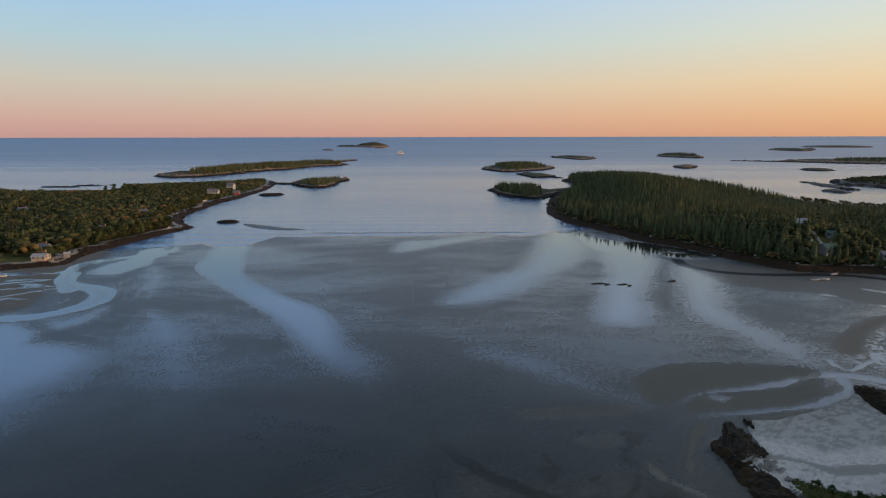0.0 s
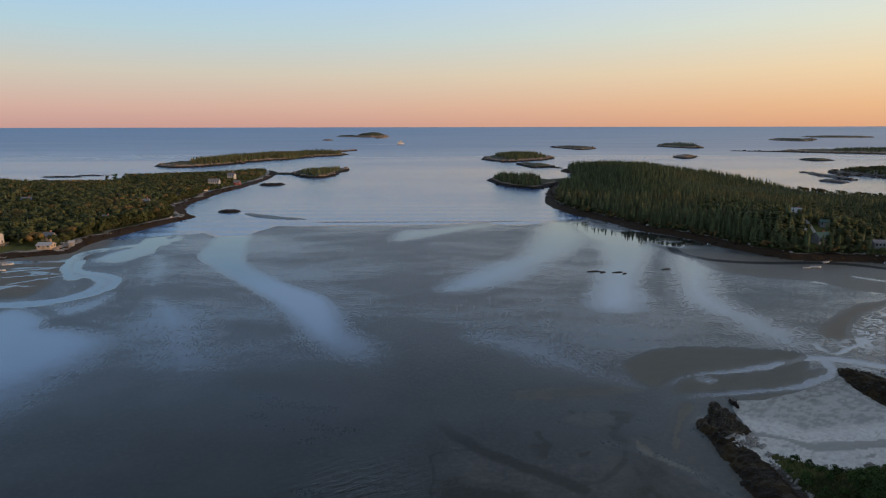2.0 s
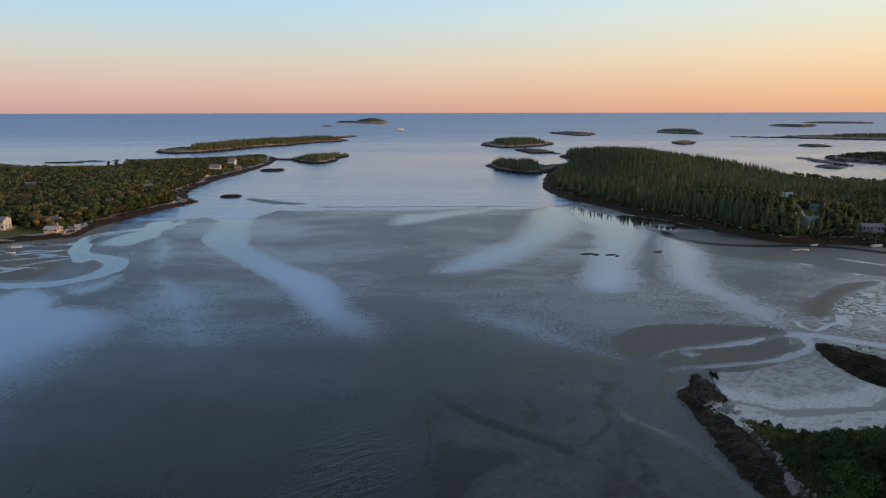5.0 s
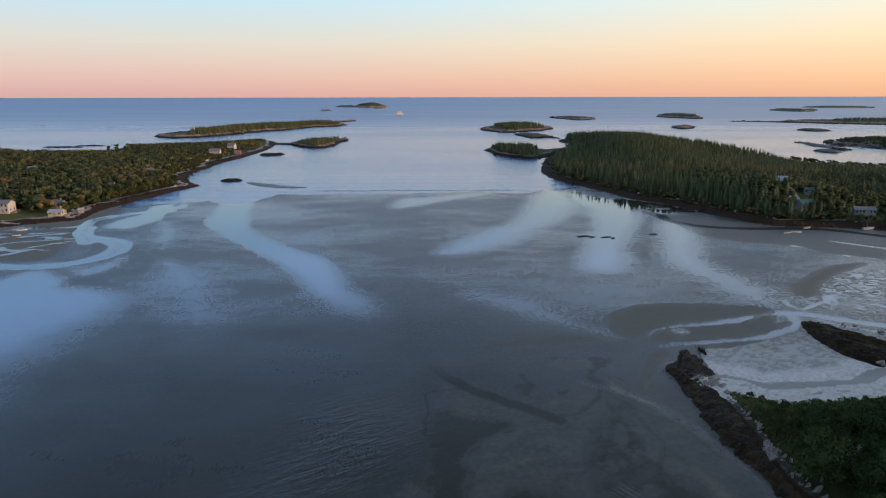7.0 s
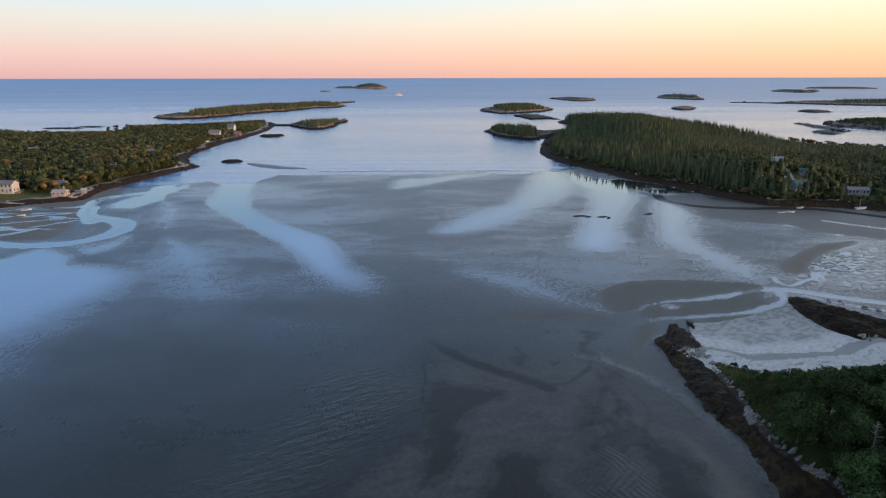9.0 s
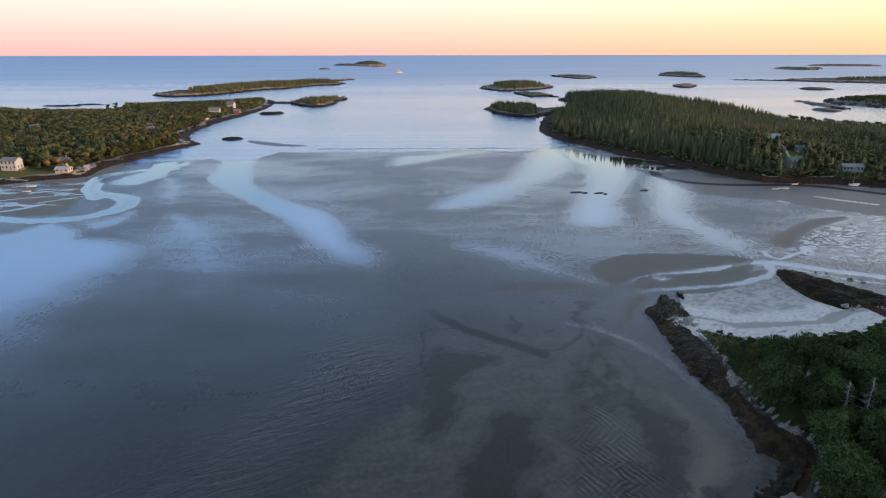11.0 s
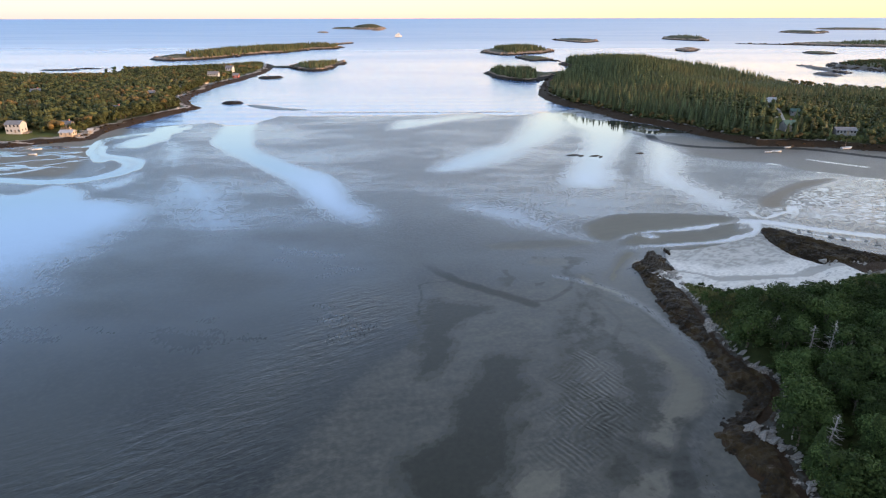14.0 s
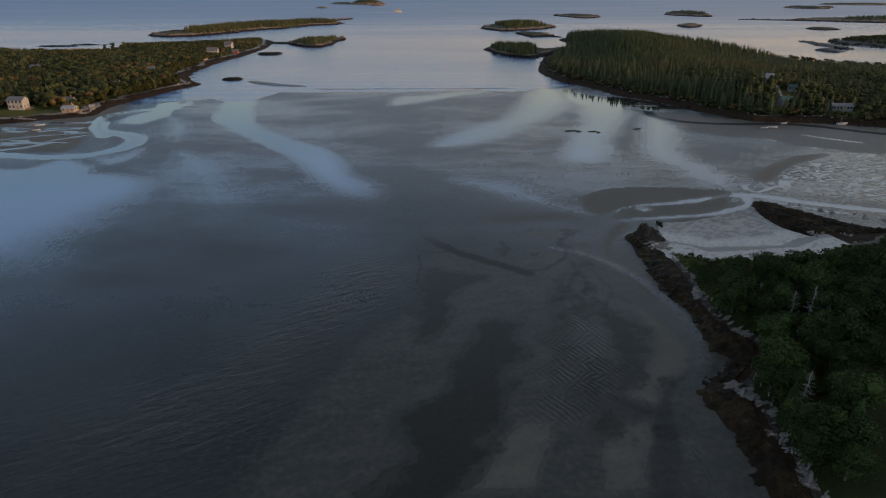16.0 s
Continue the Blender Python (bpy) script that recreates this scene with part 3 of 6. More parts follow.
def water_material():
    m, nt, p = material("sea_water")
    g = Net(nt)
    chop = g.noise(g.place((0.22, 0.5, 1), 6), 1.0, 4, 0.6)
    swell = g.noise(g.place((0.008, 0.022, 1), -3), 1.0, 3, 0.6, 0.3)
    slick = g.noise(g.place((0.0012, 0.006, 1), 5), 1.0, 4, 0.55)
    g.put(p.inputs["Base Color"], g.mix(slick, (0.032, 0.10, 0.25, 1), (0.046, 0.13, 0.29, 1)))
    apart = nt.nodes.new("ShaderNodeSeparateXYZ")
    g.put(apart.inputs[0], g.place())
    open_sea = g.step(apart.outputs[1], 450.0, 2400.0)
    g.put(p.inputs["Roughness"], g.math("ADD", g.lerp(open_sea, 0.17, 0.36), g.step(slick, 0.35, 0.65, -0.015, 0.025)))
    p.inputs["IOR"].default_value = 1.45
    n1 = g.bump(swell, 0.3, 0.8)
    lines = nt.nodes.new("ShaderNodeTexWave")
    lines.bands_direction = "Y"
    lines.inputs["Scale"].default_value, lines.inputs["Distortion"].default_value = 0.014, 5.0
    lines.inputs["Detail"].default_value, lines.inputs["Detail Scale"].default_value = 3.0, 0.02
    g.put(lines.inputs["Vector"], g.place((0.35, 1, 1), -2))
    n1 = g.bump(g.math("MULTIPLY", lines.outputs["Fac"], g.step(apart.outputs[1], 560.0, 1000.0, 1.0, 0.0)), 0.3, 0.5, n1)
    n2 = g.bump(chop, g.step(slick, 0.3, 0.7, 0.75, 1.0), 0.16, n1)
    g.put(p.inputs["Normal"], n2)
    return m


def foliage(name, dark, light, warm):
    """Leaves whose tone shifts from tree to tree (tint) and from clump to clump."""
    m, nt, p = material(name)
    g = Net(nt)
    a = nt.nodes.new("ShaderNodeAttribute")
    a.attribute_name = "tint"
    info = nt.nodes.new("ShaderNodeObjectInfo")
    isle = nt.nodes.new("ShaderNodeNewGeometry").outputs["Random Per Island"]
    c = g.mix(isle, dark, light)
    f = g.math("ADD", a.outputs["Fac"], g.math("MULTIPLY", g.math("SUBTRACT", info.outputs["Random"], 0.5), 0.4), clamp=True)
    c = g.mix(g.step(f, 0.62, 1.0, 0.0, 0.8), c, warm)
    hue = nt.nodes.new("ShaderNodeHueSaturation")
    g.put(hue.inputs["Value"], g.step(g.math("FRACT", g.math("MULTIPLY", f, 7.3)), 0.0, 1.0, 0.68, 1.38))
    g.put(hue.inputs["Color"], c)
    g.put(p.inputs["Base Color"], hue.outputs[0])
    p.inputs["Roughness"].default_value = 0.8
    p.inputs["Specular IOR Level"].default_value = 0.12
    return m


M_GROUND, M_WATER = ground_material(), water_material()
# the third spruce tone puts warm low sunlight into the needle colour
M_SPRUCE = foliage("spruce_needles", (0.050, 0.066, 0.030, 1), (0.092, 0.108, 0.048, 1), (0.138, 0.116, 0.050, 1))
M_BROAD = foliage("autumn_leaves", (0.036, 0.046, 0.018, 1), (0.066, 0.072, 0.027, 1), (0.150, 0.092, 0.036, 1))
M_LEAF = foliage("green_leaves", (0.017, 0.032, 0.009, 1), (0.072, 0.106, 0.031, 1), (0.120, 0.124, 0.042, 1))
M_BARK = plain("bark", (0.10, 0.08, 0.065), 0.9, vary=0.5, scale=4, bump=0.05)
M_DEAD = plain("bleached_wood", (0.32, 0.30, 0.27), 0.9, vary=0.3, scale=4)
M_GRANITE = plain("pale_granite", (0.29, 0.27, 0.245), 0.85, vary=0.65, scale=1.6, bump=0.2)
M_LEDGE = plain("weedy_dark_rock", (0.036, 0.026, 0.016), 0.6, vary=0.7, scale=1.0, bump=0.35)


def shore_rock():
    """Island rock: black and weedy up to the tide mark, paler and broken above it."""
    m, nt, p = material("island_rock")
    g = Net(nt)
    v = g.place()
    big, fine = g.noise(v, 0.06, 4), g.noise(v, 0.5, 5)
    apart = nt.nodes.new("ShaderNodeSeparateXYZ")
    g.put(apart.inputs[0], v)
    tide = g.step(g.math("ADD", apart.outputs[2], g.math("MULTIPLY", fine, 1.2)), 2.5, 3.4)
    pale = g.mix(g.step(fine, 0.3, 0.7), (0.12, 0.09, 0.07, 1), (0.42, 0.32, 0.24, 1))
    pale = g.mix(g.step(big, 0.5, 0.65), pale, (0.10, 0.085, 0.055, 1))
    g.put(p.inputs["Base Color"], g.mix(tide, (0.018, 0.014, 0.010, 1), pale))
    p.inputs["Roughness"].default_value = 0.85
    p.inputs["Specular IOR Level"].default_value = 0.2
    g.put(p.inputs["Normal"], g.bump(fine, 0.8, 1.0))
    return m


M_ISLE = shore_rock()
M_TURF = plain("island_turf", (0.06, 0.062, 0.026), 0.9, vary=0.4, scale=0.1)
M_WHITE = plain("white_clapboard", (0.42, 0.405, 0.385), 0.6, vary=0.06, scale=1)
M_TAN = plain("tan_shingle_wall", (0.42, 0.33, 0.24), 0.8, vary=0.15, scale=1)
M_GREY = plain("grey_shingle_wall", (0.24, 0.24, 0.24), 0.8, vary=0.2, scale=1)
M_RED = plain("red_clapboard", (0.34, 0.07, 0.05), 0.7, vary=0.15)
M_ROOF = plain("grey_asphalt_roof", (0.16, 0.17, 0.19), 0.8, vary=0.2, scale=2)
M_ROOF_PALE = plain("pale_metal_roof", (0.36, 0.38, 0.41), 0.45, vary=0.1)
M_ROOF_GREEN = plain("green_metal_roof", (0.05, 0.105, 0.088), 0.5, vary=0.15)
M_BRICK = plain("chimney_brick", (0.28, 0.13, 0.09), 0.85, vary=0.25, scale=5)
M_GLASS = plain("window_glass", (0.03, 0.035, 0.04), 0.08, vary=0.1)
M_HULL = plain("white_hull_paint", (0.5, 0.5, 0.49), 0.35, vary=0.06)
M_WOOD = plain("weathered_wood", (0.26, 0.21, 0.16), 0.8, vary=0.3, scale=3)
M_GRAVEL = plain("pale_gravel", (0.42, 0.39, 0.35), 0.9, vary=0.2, scale=1, bump=0.03)


# ---- mesh helpers ----
def mesh_data(name, verts, faces, mats, attrs=None, smooth_shade=False, slots=None):
    """A mesh from arrays; faces: (n, 3) or (n, 4)."""
    me = bpy.data.meshes.new(name)
    verts, faces = np.asarray(verts, np.float32), np.asarray(faces, np.int32)
    n, k = faces.shape
    me.vertices.add(len(verts))
    me.vertices.foreach_set("co", verts.ravel())
    me.loops.add(n * k)
    me.loops.foreach_set("vertex_index", faces.ravel())
    me.polygons.add(n)
    me.polygons.foreach_set("loop_start", np.arange(0, n * k, k, dtype=np.int32))
    me.polygons.foreach_set("loop_total", np.full(n, k, np.int32))
    me.polygons.foreach_set("use_smooth", np.full(n, smooth_shade))
    for m in mats if isinstance(mats, (list, tuple)) else [mats]:
        me.materials.append(m)
    if slots is not None:
        me.polygons.foreach_set("material_index", np.asarray(slots, np.int32))
    for key, val in (attrs or {}).items():
        val = np.asarray(val, np.float32)
        if val.ndim == 2:
            a = me.color_attributes.new(key, "FLOAT_COLOR", "POINT")
            a.data.foreach_set("color", val.ravel())
        else:
            a = me.attributes.new(key, "FLOAT", "POINT")
            a.data.foreach_set("value", val.ravel())
    me.update(calc_edges=True)
    return me


def part(name, bm, mat, parent=None, label=""):
    """Links a bmesh (or mesh data) as one mesh object, under a thing or part."""
    if isinstance(bm, bmesh.types.BMesh):
        me = bpy.data.meshes.new(name)
        bm.to_mesh(me)
        bm.free()
        me.materials.append(mat)
    else:
        me = bm
    ob = new(name, me)
    if parent is not None:
        ob.parent = parent
    if label:
        ob["label"] = label
    return ob


def box(bm, x, y, z, sx, sy, sz, bevel=0.0, turn=0.0):
    """A box with its base centre at (x, y, z)."""
    r = bmesh.ops.create_cube(bm, size=1, matrix=Matrix.Translation((x, y, z + sz / 2)) @ Matrix.Rotation(radians(turn), 4, "Z") @ Matrix.Diagonal((sx, sy, sz, 1)))
    if bevel:
        bmesh.ops.bevel(bm, geom=list({e for v in r["verts"] for e in v.link_edges}), offset=bevel, segments=1, affect="EDGES")


def grid_faces(rows, cols):
    i = np.arange(rows * cols).reshape(rows, cols)
    return np.stack([i[:-1, :-1], i[:-1, 1:], i[1:, 1:], i[1:, :-1]], -1).reshape(-1, 4)


# clearings on the wooded headland: round the cabins, and the gravel drive
CLEAR_RIGHT = [(216, 369, 3.6), (215, 360, 3.4), (219, 348, 5.5), (212, 342, 4), (207, 330, 5.5), (203, 336, 4), (200, 322, 5), (234, 315, 8), (228, 312, 5), (240, 312, 5), (216, 336, 5), (208, 335, 5), (214, 350, 4), (219, 362, 3.4), (204, 344, 4)]
CLEAR_LEFT = [(-258, 332, 14), (-245, 326, 14), (-226, 334, 12), (-239, 356, 9), (-276, 325, 12), (-236, 414, 7), (-253, 508, 6), (-262, 585, 6), (-262, 654, 10), (-266, 700, 14), (-268, 772, 14), (-250, 716, 12),
              (-361, 522, 8), (-254, 745, 12), (-300, 318, 14)]


# ---- ground sheet: flats, shores and land ----
ROWS_Y = np.concatenate([np.linspace(-400, 8, 26), -45 + 57 * np.exp(np.linspace(0, math.log(1150 / 57), 590))])
HALF = np.where(ROWS_Y < 15, 60 + (15 - ROWS_Y) * 1.8, ROWS_Y + 45) * 1.16
COLS_U = np.concatenate([np.linspace(-1, -0.71, 24), np.linspace(-0.7, 0.7, 560), np.linspace(0.71, 1, 24)])
WIDE = np.maximum(HALF, 470)
gx = np.where(np.abs(COLS_U)[None, :] <= 0.7, HALF[:, None] * COLS_U[None, :], np.sign(COLS_U)[None, :] * (0.7 * HALF[:, None] + (np.abs(COLS_U)[None, :] - 0.7) / 0.3 * (WIDE - 0.7 * HALF)[:, None])).ravel()
gy = np.repeat(ROWS_Y, len(COLS_U))
gz, K, wx, wy, fx, fy = land_height(gx, gy)


def mask(poly, soft, x=fx, y=fy):
    return smooth(-soft, soft, inside(x, y, curve(poly), 60))


def thread(points, half):
    """A thin run of water along a line."""
    return 1 - smooth(half * 0.5, half * 1.5, along(fx, fy, curve(points, False)))


def soft_at(ys, widths):
    """An edge that is sharper at some distances than at others."""
    return np.interp(gy, ys, widths)


# still water on the flat: pools, channels and sheets of film
braid = fbm((gx * 0.75 + gy * 0.25) / 9, (gy - gx * 0.3) / 26, 4, 71)
film = np.maximum.reduce([
    mask(MAIN_CHANNEL, soft_at([140, 190, 240, 300, 400], [18, 11, 4.5, 4, 3])) * smooth(128, 215, gy),
    mask(POOL_LEFT, soft_at([110, 170, 205], [36, 20, 6])) * 0.8, mask(POOL_MID, soft_at([150, 200, 240], [34, 24, 8])) * 0.64,
    mask(BRAID_WET, 7) * smooth(0.34, 0.52, braid), 0.6 * mask(PATCH_WET, 13), 0.6 * mask(BELOW_LOOP, 7), 0.65 * mask(SEA_STRIP, 11),
    mask(SHEEN_A, 20), 0.95 * mask(WOOD_MIRROR, 6), 0.95 * smooth(-34, -24, K["right"]) * smooth(330, 352, gy) * (1 - smooth(432, 445, gy)) * (1 - 0.7 * smooth(0.52, 0.6, fbm(gx / 22, gy / 16, 3, 77))), mask(SHEEN_B, 15), mask(SHEEN_C, 17) * (0.68 + 0.27 * smooth(205, 260, gy)), mask(SHEEN_D, 13) * 0.62,
    0.75 * thread(TRACK_A, 0.9), 0.9 * thread(TRACK_B, 0.8), 0.7 * thread(TRACK_C, 1.6), 0.6 * thread(TRACK_D, 2.2), 0.6 * thread(SLIVER_A, 2.2), 0.8 * thread(SLIVER_B, 1.6) * smooth(0.35, 0.6, fbm(gx / 7, gy / 5, 3, 75)),
    0.66 * thread(CREEK_A, 2.4) * smooth(44, 76, gx), 0.6 * thread(CREEK_B, 1.9) * smooth(44, 76, gx), 0.42 * (1 - smooth(0.8, 3.0, along(fx, fy, curve(EDGE_FILM, False))))]
    + [0.75 * thread(r, 0.8) for r in NET_RUNS])
d_loop = inside(fx, fy, curve(MEANDER), 60)
film = np.maximum(film, smooth(-1.6, 0.3, d_loop) * (1 - 0.42 * smooth(0.6, 2.6, d_loop)))
# streaks of wet mud off the settled shore
braid_n = smooth(0.52, 0.62, fbm(gx / 14, gy / 4.5, 4, 72)) * smooth(236, 256, gy) * (1 - smooth(318, 336, gy)) * (1 - smooth(-188, -176, gx))
film = np.maximum(film, 0.6 * braid_n)
film = np.maximum(film, (1 - smooth(0, 5, np.abs(K["sea"] + 2))) * 0.7)
netted = mask(NET, 5)
bars = np.maximum.reduce([mask(BAR_D, 1.6), mask(BAR_F, 0.9), mask(BAR_G, soft_at([190, 230], [1.6, 3])), 0.9 * mask(BAR_H, 1.0)]) * (1 - mask(BAR_POND, 0.6))
spits = np.maximum.reduce([0.8 * mask(TONGUE, 1.5), 0.7 * mask(DARK_SLIVER, 1.5), 0.6 * mask(TONGUE_B, 3)])
film = np.maximum(film * (1 - np.maximum(bars, spits)), mask(BAR_POND, 0.7))
bare = np.maximum.reduce([bars, 0.5 * mask(BAR_E, 2.5), 0.64 * mask(PALE_A, 3), 0.6 * mask(PALE_B, 3), 0.74 * mask(PALE_C, 4.5), 0.85 * mask(PALE_D, 0.9), 0.8 * mask(PALE_E, 1.0), 0.45 * mask(PALE_F, 2.5), 0.5 * spits])
# smooth damp sand beside the point, out to the edge of the ruffled water
calm_zone = smooth(-7, 9, wx + 7 * (fbm(gx / 9, gy / 22, 4, 167) - 0.5) - np.interp(wy, [p[0] for p in CALM_EDGE], [p[1] for p in CALM_EDGE])) * (1 - smooth(112, 146, wy + 14 * (fbm(gx / 20, gy / 20, 2, 161) - 0.5))) * (gx < 75)
bare = np.maximum(bare, 0.42 * calm_zone)
mud_left = (1 - smooth(-188, -172, gx + 0.25 * (gy - 270))) * smooth(226, 246, gy)
bare = np.maximum.reduce([bare, 0.85 * mud_left * (1 - film), 0.55 * mask(MUD_RIGHT, 3)])
netted = netted * (1 - bars)
# how far the wind ruffles the shallow water: lively far out, still in the deep shade near by, lively again along the sand's edge
edge_run = np.exp(-((wx - np.interp(wy, [p[0] for p in CALM_EDGE], [p[1] for p in CALM_EDGE]) + 13) / 13) ** 2) * smooth(28, 48, gy) * (1 - smooth(100, 125, gy))
chop = np.clip(0.14 + 0.86 * smooth(105, 215, gy + 0.35 * gx) + 0.2 * edge_run, 0, 1)
crest = np.clip(edge_run + 0.4 * (1 - smooth(40, 66, gy)) * (1 - smooth(-16, -4, gx)), 0, 1)
qx, qy = fx + 7 * (fbm(gx / 6, gy / 6, 4, 163) - 0.5), fy + 9 * (fbm(gx / 6, gy / 6, 4, 165) - 0.5)
dark = np.maximum.reduce([mask(WEED_PATCH_A, 3.0, qx, qy) * 0.9, mask(WEED_PATCH_B, 4.0, qx, qy) * 0.95, 0.8 * mask(DARK_SAND, 3, qx, qy), 0.45 * (1 - smooth(2.0, 7.0, along(qx, qy, LOW_GROUND))),
                          0.6 * smooth(0.5, 0.66, fbm(gx / 5, gy / 7, 4, 81)) * smooth(24, 30, gx) * (1 - smooth(44, 50, gx)) * smooth(30, 45, gy) * (1 - smooth(95, 112, gy))])


def run(points, half, weight=1.0):
    """A creek as a band along its line, of the half width given."""
    return weight * (1 - smooth(half * 0.55, half * 1.45, along(hx, hy, curve(points, False))))


hx, hy = gx + 1.5 * (fbm(gx / 4, gy / 4, 3, 171) - 0.5), gy + 1.5 * (fbm(gx / 4, gy / 4, 3, 173) - 0.5)
creek = np.maximum.reduce([run(CREEK_MAIN, 2.2, 0.5) * (1 - 0.6 * smooth(118, 138, gy)), run(CREEK_THIN, 0.9, 0.42), run(CREEK_SIDE, 0.6, 0.42), run(CREEK_EDGE, 1.2, 0.36), run(LOW_CREEK, 2.6, 0.46), run(LOW_SIDE, 1.2, 0.4), run(DARK_CREEK, 3.2)]
                          + [run(r, 0.9, 0.36) for r in RILLS])
dark = np.maximum(dark, 0.75 * smooth(0.58, 0.68, fbm(gx / 4, gy / 4, 3, 83)) * smooth(14, 20, gx) * (1 - smooth(40, 50, gx)) * smooth(112, 118, gy) * (1 - smooth(135, 142, gy)))
dark = np.maximum.reduce([dark, 0.62 * mask(OUTER_BAR, 2), 0.5 * np.exp(-((K["sea"] + 9) / 8) ** 2) * smooth(0.42, 0.6, fbm(gx / 45, gy / 30, 2, 87)) * (1 - film)])
ripple = mask(RIPPLED, 4, qx, qy)
wander = fbm(gx / 16, gy / 16, 3, 151) - 0.5
d_right, d_left = K["right"] + 7 * wander, K["left"] + 11 * wander
shore = np.maximum.reduce([smooth(-1.5, 0.5, K["right"]) * (1 - smooth(9, 12, d_right)), smooth(-2, 1, K["left"]) * (1 - smooth(7, 11, d_left)),
                           smooth(0.9, 1.9, K["near"]) * (1 - smooth(-1.0, 1.0, K["nearveg"]))])
beach = smooth(-1.5, 1.0, K["beach"])
weed = shore * (1 - beach)
veg = np.maximum.reduce([smooth(9.5, 12, d_right), smooth(11, 14, d_left), smooth(-0.5, 1.0, K["nearveg"])])
rock = np.maximum.reduce([np.exp(-((d_right - 9.8) / 1.6) ** 2) * 0.75 * smooth(0.5, 0.62, fbm(gx / 20, gy / 20, 2, 153)),
                          np.exp(-((d_left - 10) / 2.6) ** 2) * 1.0 * smooth(0.42, 0.56, fbm(gx / 22, gy / 22, 2, 155)),
                          0.95 * (1 - smooth(1.5, 4.5, along(fx, fy, [(-218, 332), (-222, 346), (-224, 358)]))), 0.8 * (1 - smooth(0.6, 1.8, along(fx, fy, [(-237, 315), (-250, 312)]))), np.exp(-((K["nearveg"] + 0.3) / 0.9) ** 2) * (0.15 + 0.9 * smooth(0.42, 0.62, fbm(gx / 6, gy / 6, 3, 131))) * (1 - 0.5 * beach)])
# dry crest, damp hollows and wrack line of the beach, by distance from the grass
up = -K["nearveg"] + 2.0 * (fbm(gx / 14, gy / 14, 2, 111) - 0.5)
tone = 0.88 - 0.62 * smooth(5.2, 6.4, up) + 0.68 * smooth(9.6, 10.5, up) - 0.38 * smooth(14, 19, up) - 0.14 * smooth(26, 32, up)
tone = tone - 0.34 * smooth(0.46, 0.62, fbm(gx / 1.6 + gy / 6, gy / 1.1, 4, 115)) * smooth(13, 18, up)
tone = tone - 0.62 * (smooth(0.57, 0.64, fbm(gx / 0.9, gy / 0.5, 3, 113)) * np.maximum(np.exp(-((up - 3.4) / 1.0) ** 2), 0.6 * np.exp(-((up - 11.5) / 1.6) ** 2)))
lawn = np.zeros(gx.shape)
for cx, cy, r in CLEAR_LEFT + CLEAR_RIGHT:
    lawn = np.maximum(lawn, 1 - smooth(r * 0.7, r * 1.2, np.hypot(gx - cx, gy - cy)))
tone = np.where(K["beach"] > -3, tone, lawn)
cover = np.stack([film * (1 - shore), beach, weed, veg], -1)
bed = np.stack([rock, dark, bare, ripple], -1)
ground = new("ground", mesh_data("ground", np.stack([gx, gy, gz], -1), grid_faces(len(ROWS_Y), len(COLS_U)), M_GROUND, {"cover": cover, "bed": bed, "tone": np.clip(tone, 0, 1), "creek": creek * (1 - shore), "netted": netted * (1 - shore), "chop": chop, "crest": crest}, True))
tagged(ground, "grey rippled tidal flat with channels, weedy shores and wooded land", "ground", kind="structure")

# ---- sea sheet ----
sy = np.concatenate([np.linspace(-1500, 300, 10), np.linspace(340, 2700, 60), np.linspace(2800, 4950, 90)])
sx = np.linspace(-6500, 6500, 90)
SX, SY = np.meshgrid(sx, sy)
water = new("water", mesh_data("water", np.stack([SX.ravel(), SY.ravel(), far_rise(SY).ravel()], -1), grid_faces(len(sy), len(sx)), M_WATER, None, True))
tagged(water, "calm blue-grey sea under an evening sky", "water", kind="structure")


# ---- islands ----
ISLES = []


